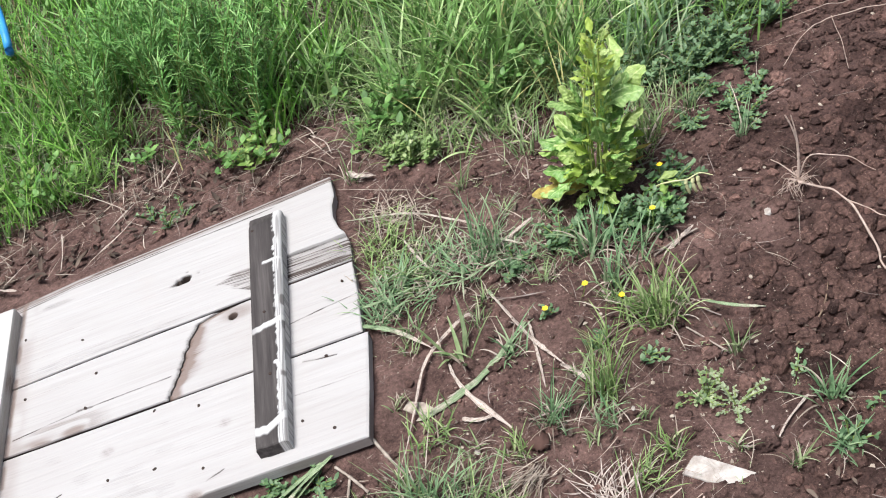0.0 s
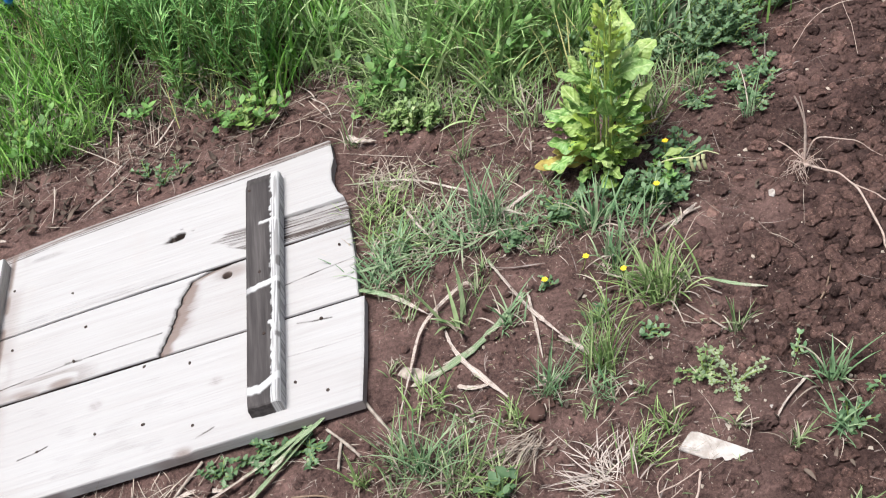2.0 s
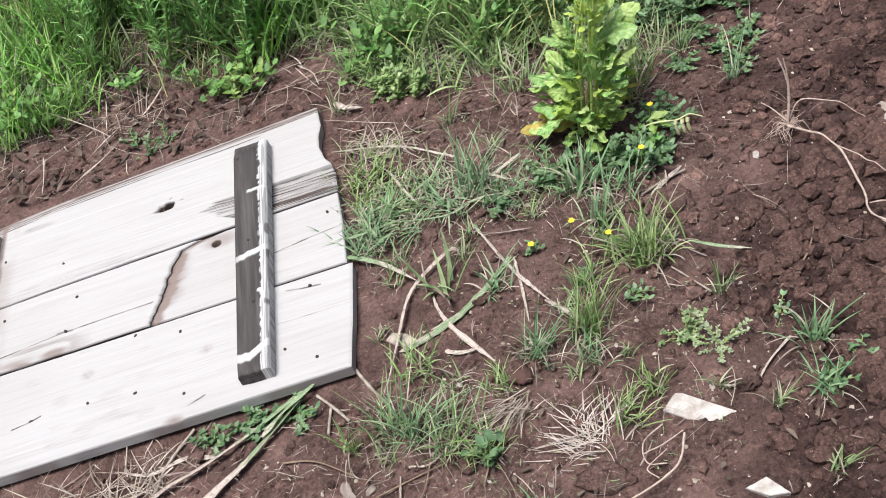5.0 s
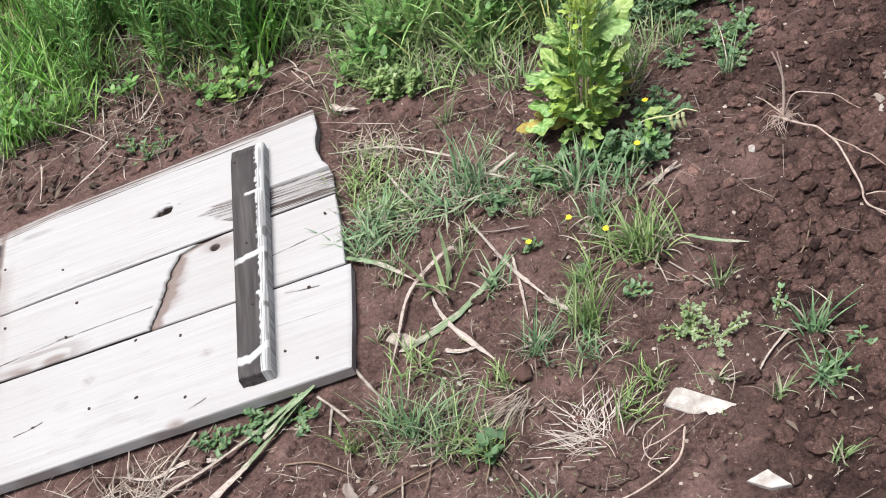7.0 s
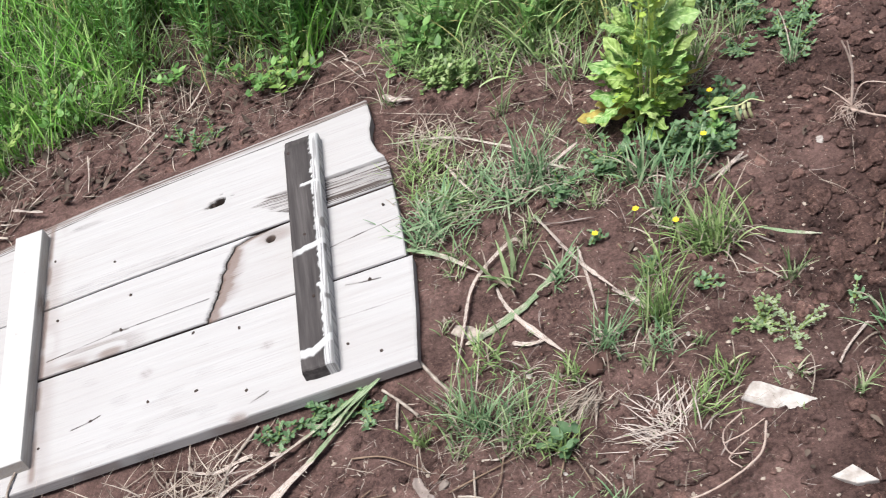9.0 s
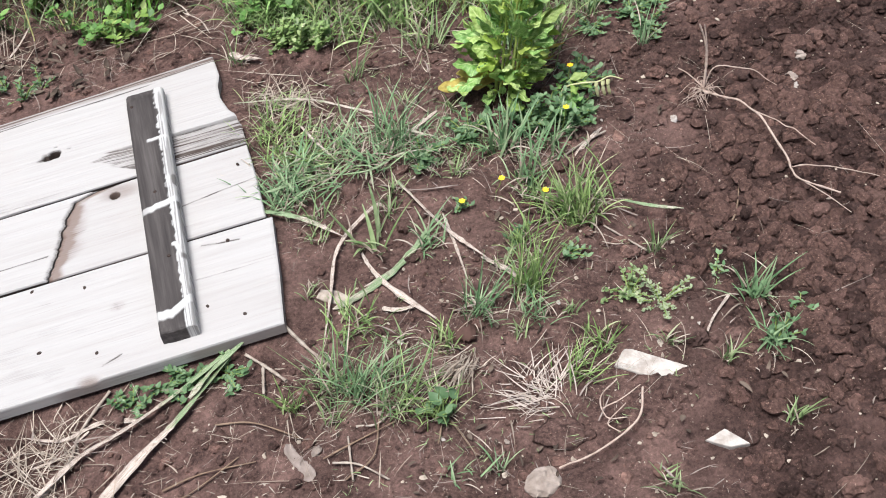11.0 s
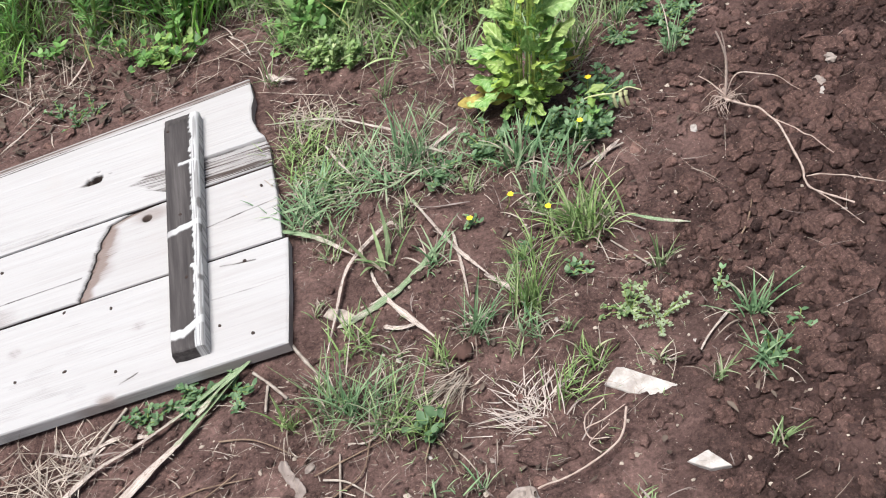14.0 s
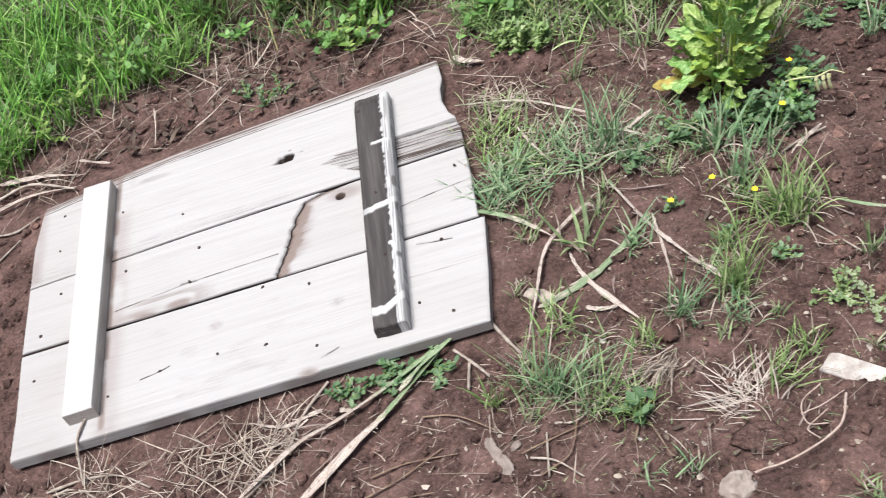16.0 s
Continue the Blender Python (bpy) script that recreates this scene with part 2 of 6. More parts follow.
PALESTRAW = plain_material("pale_dry_leaf", (0.17, 0.13, 0.105), (0.44, 0.385, 0.33), 75, 0.75, 0.002)
PALEGREEN = leaf_material("pale_green_blade", [(0.0, (0.24, 0.31, 0.17)), (1.0, (0.38, 0.43, 0.28))], 0.5, 0.2)
GREENSTEM = plain_material("green_stem", (0.36, 0.46, 0.10), (0.54, 0.60, 0.20), 80, 0.6, 0.0005)
REDCLOD = plain_material("red_clod", (0.062, 0.034, 0.027), (0.105, 0.06, 0.05), 50, 0.9, 0.001)


def long_leaf_material():
    """Long blades with streaks along them; the attribute 'fresh' goes from 0, dry and pale, to 1, green."""
    m, t, b = material("long_leaf_blade", 0.6, 0.3)
    across, along, fresh = (node(t, "Attribute") for _ in range(3))
    across.attribute_name, along.attribute_name, fresh.attribute_name = "across", "along", "fresh"
    vec = node(t, "CombineXYZ", {"X": across.outputs["Fac"], "Y": along.outputs["Fac"], "Z": node(t, "ObjectInfo").outputs["Random"]})
    mp = node(t, "Mapping", {"Vector": vec.outputs[0]})
    mp.inputs["Scale"].default_value = (4.5, 3.0, 40.0)
    streak = node(t, "TexNoise", {"Vector": mp.outputs[0]}, Scale=3.4, Detail=6.0, Roughness=0.7).outputs["Fac"]
    dry = ramp(t, streak, [(0.36, (0.14, 0.10, 0.082)), (0.47, (0.36, 0.29, 0.245)), (0.61, (0.66, 0.585, 0.53))])
    green = ramp(t, streak, [(0.32, (0.085, 0.14, 0.06)), (0.50, (0.18, 0.25, 0.13)), (0.66, (0.42, 0.47, 0.34))])
    edge = node(t, "Math", {0: fresh.outputs["Fac"], 1: grit(t, 70, 4)})
    c = blend(t, ramp(t, edge.outputs[0], [(0.70, (0, 0, 0)), (1.0, (1, 1, 1))]), dry, green)
    c = blend(t, ramp(t, grit(t, 110, 4), [(0.57, (0, 0, 0)), (0.68, (0.75, 0.75, 0.75))]), c, (0.13, 0.09, 0.07))
    t.links.new(c, b.inputs["Base Color"])
    relief(t, b, streak, 0.5, 0.001)
    return m


LONGLEAF = long_leaf_material()
POD = plain_material("pale_pod", (0.40, 0.40, 0.20), (0.60, 0.60, 0.36), 80, 0.6, 0.0004)
YELLOW = plain_material("yellow_petal", (0.72, 0.50, 0.02), (0.85, 0.66, 0.04), 100, 0.6, 0.0005)
IRON = plain_material("rusty_iron", (0.020, 0.015, 0.013), (0.06, 0.038, 0.03), 200, 0.7, 0.0005)
BLUE = plain_material("blue_plastic", (0.03, 0.22, 0.55), (0.06, 0.32, 0.68), 40, 0.4, 0.0005)
GREYLEAF = plain_material("grey_dead_leaf", (0.16, 0.125, 0.11), (0.30, 0.25, 0.225), 60, 0.8, 0.001)


# ---- mesh helpers ----
def mesh_of(name, verts, faces, mat, shade=True):
    me = bpy.data.meshes.new(name)
    me.from_pydata(np.asarray(verts, float).tolist(), [], [tuple(f) for f in np.asarray(faces).tolist()] if isinstance(faces, np.ndarray) else faces)
    me.materials.append(mat)
    if shade:
        me.shade_smooth()
    return me


def put(name, me, parent=None, label="", category="", group="", kind=""):
    ob = new(name, me)
    if parent is not None:
        ob.parent = parent
    return tagged(ob, label, category, group, kind)


def thing(name, at, label, category, group=""):
    ob = new(name)
    ob.location = at
    ob.empty_display_size = 0.02
    return tagged(ob, label, category, group)


def local(verts, at):
    return np.asarray(verts, float) - np.asarray(at, float)


def blades(base, azimuth, length, lean, curl, width, rows=6, shape="grass", fold=0.25, floor=True, wander=0.12):
    """Many strips of leaf at once: each bends from lean to lean + curl towards its azimuth. Returns verts, quads."""
    base = np.atleast_2d(np.asarray(base, float))
    n = len(base)
    az, length, lean, curl, width = (np.broadcast_to(np.asarray(v, float), (n,)) for v in (azimuth, length, lean, curl, width))
    out = np.stack([np.cos(az), np.sin(az), np.zeros(n)], 1)
    side = np.stack([-np.sin(az), np.cos(az), np.zeros(n)], 1)
    p = base.copy()
    verts = np.zeros((n, rows + 1, 3, 3))
    wob = rng.normal(0, wander, (n, 3))
    for k in range(rows + 1):
        s = k / rows
        ang = lean + curl * s ** 1.4
        d = np.sin(ang)[:, None] * out + np.cos(ang)[:, None] * GROW
        d = d + wob * np.array((1, 1, 0.2)) * s
        up = np.cross(d, side)
        if shape == "grass":
            w = width * min(1.0, 0.55 + 1.5 * s) * max(1 - s, 0.02) ** 0.55
        elif shape == "strap":
            w = width * (0.75 + 0.25 * math.sin(3 * s)) * (1 if s < 0.95 else 0.6)
        else:
            w = width * max(math.sin(math.pi * min(0.04 + s * 0.96, 0.995)) ** 0.75 * (1.15 - 0.45 * s), 0.02)
        w = np.broadcast_to(w, (n,))
        verts[:, k, 0] = p - side * w[:, None] / 2
        verts[:, k, 1] = p + up * (w * -fold)[:, None]
        verts[:, k, 2] = p + side * w[:, None] / 2
        p = p + d * (length / rows)[:, None]
        if floor:
            p[:, 2] = np.maximum(p[:, 2], ground_z(p[:, 0], p[:, 1]) + 0.004)
    idx = np.arange(n * (rows + 1) * 3).reshape(n, rows + 1, 3)
    q = [np.stack([idx[:, :-1, c], idx[:, :-1, c + 1], idx[:, 1:, c + 1], idx[:, 1:, c]], -1).reshape(-1, 4) for c in (0, 1)]
    return verts.reshape(-1, 3), np.concatenate(q)


def merge(*pairs):
    v, f, n = [], [], 0
    for a, b in pairs:
        v.append(a)
        f.append(np.asarray(b) + n)
        n += len(a)
    return np.concatenate(v), np.concatenate(f)


def curve_points(points, steps=8):
    """A smooth line through a few points."""
    pts = [np.array(p, float) for p in points]
    pts = [2 * pts[0] - pts[1]] + pts + [2 * pts[-1] - pts[-2]]
    line = []
    for a, b, c, d in zip(pts, pts[1:], pts[2:], pts[3:]):
        for k in range(steps):
            u = k / steps
            line.append(0.5 * (2 * b + (c - a) * u + (2 * a - 5 * b + 4 * c - d) * u * u + (3 * b - a - 3 * c + d) * u ** 3))
    line.append(pts[-2])
    return np.array(line)


def tube(points, r0, r1, sides=6, steps=8, knots=0.15):
    line = curve_points(points, steps) if steps else np.array(points, float)
    n = len(line)
    d = np.gradient(line, axis=0)
    d /= np.linalg.norm(d, axis=1)[:, None] + 1e-9
    ref = np.where(np.abs(d[:, 2:3]) > 0.9, np.array([[1.0, 0, 0]]), np.array([[0, 0, 1.0]]))
    a = np.cross(d, ref)
    a /= np.linalg.norm(a, axis=1)[:, None] + 1e-9
    b = np.cross(d, a)
    r = np.linspace(r0, r1, n) * (1 + knots * rng.normal(0, 1, n))
    ang = np.linspace(0, 2 * np.pi, sides, endpoint=False)
    v = line[:, None] + r[:, None, None] * (np.cos(ang)[None, :, None] * a[:, None] + np.sin(ang)[None, :, None] * b[:, None])
    idx = np.arange(n * sides).reshape(n, sides)
    nxt = np.roll(idx, -1, 1)
    q = np.stack([idx[:-1], nxt[:-1], nxt[1:], idx[1:]], -1).reshape(-1, 4)
    return v.reshape(-1, 3), q


def ribbon(points, w0, w1, thick=0.0006, steps=10, wave=0.13):
    """A long leaf with a folded midrib and thickness, lying along a line. Returns verts, quads, across, along."""
    line = curve_points(points, steps)
    n = len(line)
    s = np.linspace(0, 1, n)
    d = np.gradient(line, axis=0)
    side = np.stack([-d[:, 1], d[:, 0], 0 * d[:, 0]], 1)
    side /= np.linalg.norm(side, axis=1)[:, None] + 1e-9
    twist = 0.55 * np.sin(s * rng.uniform(2, 6) + rng.uniform(0, 6))
    side = side * np.cos(twist)[:, None] + np.array((0, 0, 1)) * np.sin(twist)[:, None]
    w = 0.82 * (w0 + (w1 - w0) * s) * (1 + wave * rng.normal(0, 1, n)) * np.minimum(1, 0.45 + 6 * s) * np.clip(5 * (1 - s), 0.12, 1) ** 0.6
    fold = 0.22 * np.sin(s * 3 + rng.uniform(0, 6)) + 0.2
    cols = []
    for o in (-1.0, -0.5, 0.0, 0.5, 1.0):
        cols.append(line + side * (o * w / 2)[:, None] + np.array((0, 0, 1)) * ((abs(o) - 0.5) * fold * w / 2)[:, None])
    low = [c - np.array((0, 0, thick)) for c in cols[::-1]]
    v = np.stack(cols + low, 1)
    m = v.shape[1]
    idx = np.arange(n * m).reshape(n, m)
    nxt = np.roll(idx, -1, 1)
    q = np.stack([idx[:-1], nxt[:-1], nxt[1:], idx[1:]], -1).reshape(-1, 4)
    across = np.tile(np.array((-1, -0.5, 0, 0.5, 1, 1, 0.5, 0, -0.5, -1.0)), n)
    return v.reshape(-1, 3), q, across, np.repeat(s, m)


def lumps(centres, radii, rough=0.3, flat=0.75, level=1):
    """Irregular crumbs and stones."""
    bm = bmesh.new()
    bmesh.ops.create_icosphere(bm, subdivisions=level + 1 if level else 1, radius=1)
    bv = np.array([v.co[:] for v in bm.verts])
    bf = np.array([[v.index for v in f.verts] for f in bm.faces])
    bm.free()
    c = np.atleast_2d(np.asarray(centres, float))
    n = len(c)
    dirs = rng.normal(0, 1, (n, 5, 3))
    dirs /= np.linalg.norm(dirs, axis=2)[:, :, None]
    dots = np.einsum("nkc,vc->nkv", dirs, bv)
    r = 1 + rough * (np.clip(dots, 0, 1) ** 2 * rng.uniform(-1, 1, (n, 5, 1))).sum(1) + rng.normal(0, rough * 0.2, (n, len(bv)))
    stretch = rng.uniform(0.75, 1.25, (n, 1, 3)) * np.array((1, 1, flat))
    v = c[:, None] + np.asarray(radii, float).reshape(-1, 1, 1) * r[:, :, None] * bv[None] * stretch
    f = (np.arange(n) * len(bv))[:, None, None] + bf[None]
    return v.reshape(-1, 3), f.reshape(-1, 3)


def on_ground(points, lift=0.003):
    return [(x, y, max(float(ground_z(x, y)), float(surface_z(x, y)) - 0.003) + lift) for x, y in points]


# ---- ground: one sheet to the horizon ----
def axis(lo, hi, step, far=80.0):
    mid = np.arange(lo, hi, step)
    grow = np.cumsum(step * 1.22 ** np.arange(1, 44))
    grow = grow[grow < far]
    return np.concatenate([lo - grow[::-1], mid, hi + grow])


def clods(X, Y, size, seed):
    """Rounded lumps side by side, each with its own height: 0 in the gaps, up to 1."""
    x, y = X / size + 0.35 * vnoise(X * 40, Y * 40, seed + 5), Y / size + 0.35 * vnoise(X * 40, Y * 40, seed + 6)
    i, j = np.floor(x), np.floor(y)
    best, high = np.full(np.shape(X), 9.0), np.zeros(np.shape(X))
    for a in (-1, 0, 1):
        for b in (-1, 0, 1):
            d = np.hypot(x - (i + a + 0.1 + 0.8 * lattice(i + a, j + b, seed)), y - (j + b + 0.1 + 0.8 * lattice(i + a, j + b, seed + 1)))
            near = d < best
            high = np.where(near, lattice(i + a, j + b, seed + 2), high)
            best = np.minimum(best, d)
    return np.sqrt(np.clip(1 - (best / 0.85) ** 2, 0, 1)) * (0.25 + 0.75 * high)


def surface_z(X, Y):
    """The ground with its crumbs and clods."""
    Z = ground_z(X, Y)
    inside = smooth(3.0, 1.5, np.hypot(X - 0.8, Y - 0.3))
    T = tilled(X, Y)
    fine = 0.006 * vnoise(X * 26, Y * 26, 5) + 0.005 * vnoise(X * 60, Y * 60, 6) + 0.003 * vnoise(X * 130, Y * 130, 7)
    ridge = (0.5 - np.abs(vnoise(X * 34, Y * 34, 15))) + 0.6 * (0.5 - np.abs(vnoise(X * 75 + 3, Y * 75, 16)))
    patch = smooth(-0.2, 0.2, vnoise(X * 9, Y * 9, 23))
    heap = 0.008 * np.abs(vnoise(X * 21, Y * 21, 25)) + 0.010 * np.maximum(vnoise(X * 38, Y * 38, 26), 0) + 0.010 * np.maximum(vnoise(X * 70, Y * 70, 27), 0)
    lump = heap + 0.004 * clods(X, Y, 0.019, 31) * patch + 0.006 * clods(X, Y, 0.0125, 41) + 0.004 * clods(X, Y, 0.0085, 51)
    return Z + inside * (fine * (0.6 + 0.3 * T) - 0.003 * (ridge - 0.5) + (lump - 0.009) * (0.24 + 0.76 * T))


def build_ground():
    xs, ys = axis(-0.3, 1.8, 0.0041), axis(-0.5, 1.0, 0.0041)
    X, Y = np.meshgrid(xs, ys)
    Z = surface_z(X, Y)
    T = tilled(X, Y)
    under = (X > -0.004) & (X < 0.74) & (Y > 0.004) & (Y < 0.56 + 0.065 * X)
    Z = np.where(under, np.minimum(Z, UNDER - 0.0003), Z)
    nx, ny = len(xs), len(ys)
    idx = np.arange(nx * ny).reshape(ny, nx)
    q = np.stack([idx[:-1, :-1], idx[:-1, 1:], idx[1:, 1:], idx[1:, :-1]], -1).reshape(-1, 4)
    me = mesh_of("ground", np.stack([X, Y, Z], -1).reshape(-1, 3), q, SOIL)
    me.attributes.new("dug", "FLOAT", "POINT").data.foreach_set("value", T.reshape(-1).astype(np.float32))
    put("ground", me, None, "dark reddish-brown garden soil, dug over and crumbly", "soil", "", "structure")


build_ground()


def scatter_crumbs():
    n = 62000
    x, y = rng.uniform(-0.3, 1.85, n), rng.uniform(-0.55, 0.95, n)
    t = tilled(x, y)
    keep = rng.uniform(0, 1, n) < 0.55 + 0.45 * t
    keep &= ~((x > -0.02) & (x < 0.76) & (y > -0.02) & (y < 0.63)) & ~((y > 0.85) & (x < 1.2))
    x, y, t = x[keep], y[keep], t[keep]
    r = (0.0011 + 0.0125 * rng.uniform(0, 1, len(x)) ** (7.5 + 5 * (1 - t))) * (0.7 + 0.4 * t)
    m = 6500
    dx, dy = rng.uniform(0.9, 1.85, m), rng.uniform(-0.55, 0.95, m)
    on = rng.uniform(0, 1, m) < tilled(dx, dy)
    x, y = np.r_[x, dx[on]], np.r_[y, dy[on]]
    r = np.r_[r, 0.0024 + 0.0095 * rng.uniform(0, 1, on.sum()) ** 3.6]
    c = np.stack([x, y, surface_z(x, y) + 0.25 * r], 1)
    clear = np.ones(len(x), bool)
    for fx, fy, fr in ((1.143, -0.213, 0.05), (1.18, -0.351, 0.03), (0.79, 0.044, 0.03)):
        clear &= np.hypot(x - fx, y - fy) > fr
    c, r = c[clear], r[clear]
    big, small = r > 0.0095, r < 0.0052
    dug = tilled(c[:, 0], c[:, 1]) > 0.5
    for name, here, mat, label in (("soil_clods", dug, CLOD, "loose dark brown crumbs and clods of dug soil"), ("soil_crumbs", ~dug, CRUMB, "loose reddish-brown crumbs of dry soil")):
        a, b, d = here & big, here & ~big & ~small, here & small
        if mat is CLOD:  # the larger clods of the dug strip, one by one
            single = a & (np.abs(c[:, 0] - 1.34) < 0.28) & (np.abs(c[:, 1] - 0.05) < 0.45)
            a = a & ~single
            for p, q in zip(c[single], r[single]):
                cv, cf = lumps([(0, 0, 0)], [q], 0.85, 0.7, 1)
                put("soil_clod", mesh_of("soil_clod", cv, cf, CLOD, False), None, "loose dark brown clod lying on the dug soil", "clod", "clods of dug soil").location = p
        v, f = merge(lumps(c[a], r[a], 0.7, 0.75, 2), lumps(c[b], r[b], 0.6, 0.75, 1), lumps(c[d], r[d], 0.7, 0.8, 0))
        put(name, mesh_of(name, v, f, mat, False), None, label, "soil clods", "", "stuff")
    n = 1500
    x, y = rng.uniform(0.55, 1.8, n), rng.uniform(-0.5, 0.6, n)
    keep = ~((x < 0.76) & (y > -0.02))
    x, y = x[keep], y[keep]
    r = 0.0008 + 0.0026 * rng.uniform(0, 1, len(x)) ** 5
    c = np.stack([x, y, surface_z(x, y) + 0.001], 1)
    v, f = lumps(c, r, 1.1, 0.6, 0)
    put("pale_fragments", mesh_of("pale_fragments", v, f, FRAGMENT, False), None, "tiny pale bits of stone and root in the soil", "fragments", "", "stuff")


scatter_crumbs()


# ---- the wooden panel ----
def crack(x, y, pts, width):
    """1 on a line of points, falling off over the width."""
    best = np.full(np.shape(x), 9.0)
    for (ax, ay), (bx, by) in zip(pts, pts[1:]):
        dx, dy = bx - ax, by - ay
        u = np.clip(((x - ax) * dx + (y - ay) * dy) / (dx * dx + dy * dy), 0, 1)
        best = np.minimum(best, np.hypot(x - ax - u * dx, y - ay - u * dy))
    return np.exp(-(best / width) ** 2) * np.clip(0.75 + 1.1 * vnoise(x * 45, y * 45, 91), 0.25, 1)


def seam(x):
    """The joint between the middle and the back board."""
    return np.interp(x, [0, 0.15, 0.24, 0.47, 0.735], [0.352, 0.360, 0.365, 0.372, 0.376])


def plank(name, left, right, low, high, top, mat, parent, shape, nx=260, ny=90, bottom=UNDER, label=""):
    """A board as a closed solid: its ends and edges are functions of y and x, its top a relief. shape gives depth, dirt
    with painted-in shade, paint.
    """
    u, v = np.meshgrid(np.linspace(0, 1, nx), np.linspace(0, 1, ny))
    xm = left(0.0) * (1 - u) + right(0.0) * u
    Y = low(xm) * (1 - v) + high(xm) * v
    X = left(Y) * (1 - u) + right(Y) * u
    depth, dirt_shade, paint = shape(X, Y, u, v)
    edge = np.minimum(np.minimum(u, 1 - u) * (nx - 1), np.minimum(v, 1 - v) * (ny - 1))
    Z = top - depth - np.where(edge < 0.5, 0.0018, 0.0)
    ring = list(range(nx)) + [r * nx + nx - 1 for r in range(1, ny)] + [(ny - 1) * nx + c for c in range(nx - 2, -1, -1)] + [r * nx for r in range(ny - 2, 0, -1)]
    verts = np.stack([X, Y, Z], -1).reshape(-1, 3)
    foot = verts[ring].copy()
    mid = verts[ring].copy()
    mid[:, 2] -= 0.12 * (mid[:, 2] - bottom)
    foot[:, 2] = bottom
    idx = np.arange(nx * ny).reshape(ny, nx)
    faces = np.stack([idx[:-1, :-1], idx[:-1, 1:], idx[1:, 1:], idx[1:, :-1]], -1).reshape(-1, 4).tolist()
    m, n = len(ring), nx * ny
    for k in range(m):
        j = (k + 1) % m
        faces.append((ring[j], ring[k], n + k, n + j))
        faces.append((n + j, n + k, n + m + k, n + m + j))
    faces.append(tuple(range(n + m, n + 2 * m))[::-1])
    me = mesh_of(name, np.concatenate([verts, mid, foot]), faces, mat)
    me.set_sharp_from_angle(angle=radians(40))
    for key, val in (("dirt_shade", dirt_shade), ("paint", paint)):
        a = me.attributes.new(key, "FLOAT", "POINT")
        flat = np.asarray(val, float).reshape(-1)
        rim = flat[ring]
        if key == "dirt_shade":
            rim = np.clip(rim + 0.06 + 0.40 * vnoise(foot[:, 0] * 22, foot[:, 1] * 22, 9), 0.0, 0.8) if mat is not DARKWOOD else rim
            # sides of the pale cleat are browner than its top
            rim = np.clip(rim + 0.24, 0, 0.9) if mat is CLEANPINE else rim
        if key == "paint" and mat is not DARKWOOD:
            rim = (0.5 if mat is PINE else 0.0) * smooth(-0.05, 0.3, vnoise(foot[:, 0] * 16 + 3 * foot[:, 1], foot[:, 1] * 16, 19))
        if key == "dirt_shade" and mat is PINE:  # dirt caught in the joints between boards, plus the gaps' shade painted on
            rim = np.where((np.abs(foot[:, 1] - 0.21) < 0.006) | (np.abs(foot[:, 1] - seam(foot[:, 0])) < 0.004), 0.85, rim)
        if key == "paint" and mat is DARKWOOD:  # worn white paint down one side
            worn = 0.92 - 0.45 * smooth(-0.1, 0.3, vnoise(foot[:, 1] * 240, foot[:, 1] * 31, 29))
            rim = np.where((foot[:, 0] > 0.602) & (foot[:, 1] > 0.036), worn, rim)
        a.data.foreach_set("value", np.concatenate([flat, rim, rim]).astype(np.float32))
    return put(name, me, parent, label)


def grain(X, Y, seed):
    return 0.0005 * (vnoise(X * 6, Y * 240, seed) + 0.5) + 0.0004 * (vnoise(X * 14, Y * 520, seed + 1) + 0.5)


def profile(ys, xs):
    return lambda y: np.interp(y, ys, xs)


panel = thing("wooden_panel", (0, 0, 0), "weathered whitish panel of nailed pine boards lying on the soil", "wood panel")


def beside_cleat(X, Y):
    """Rust and dirt along the pale cleat, and greyer ends of the boards outside it."""
    line = 0.75 * smooth(0.007, 0.001, np.abs(X - 0.1415)) * smooth(-0.2, 0.15, vnoise(X * 20, Y * 30, 3))
    return line + 0.3 * smooth(0.03, 0.0, np.abs(X - 0.148)) * smooth(0.0, 0.4, vnoise(X * 40, Y * 18, 4) + 0.3) + 0.10 * smooth(0.10, 0.06, X)


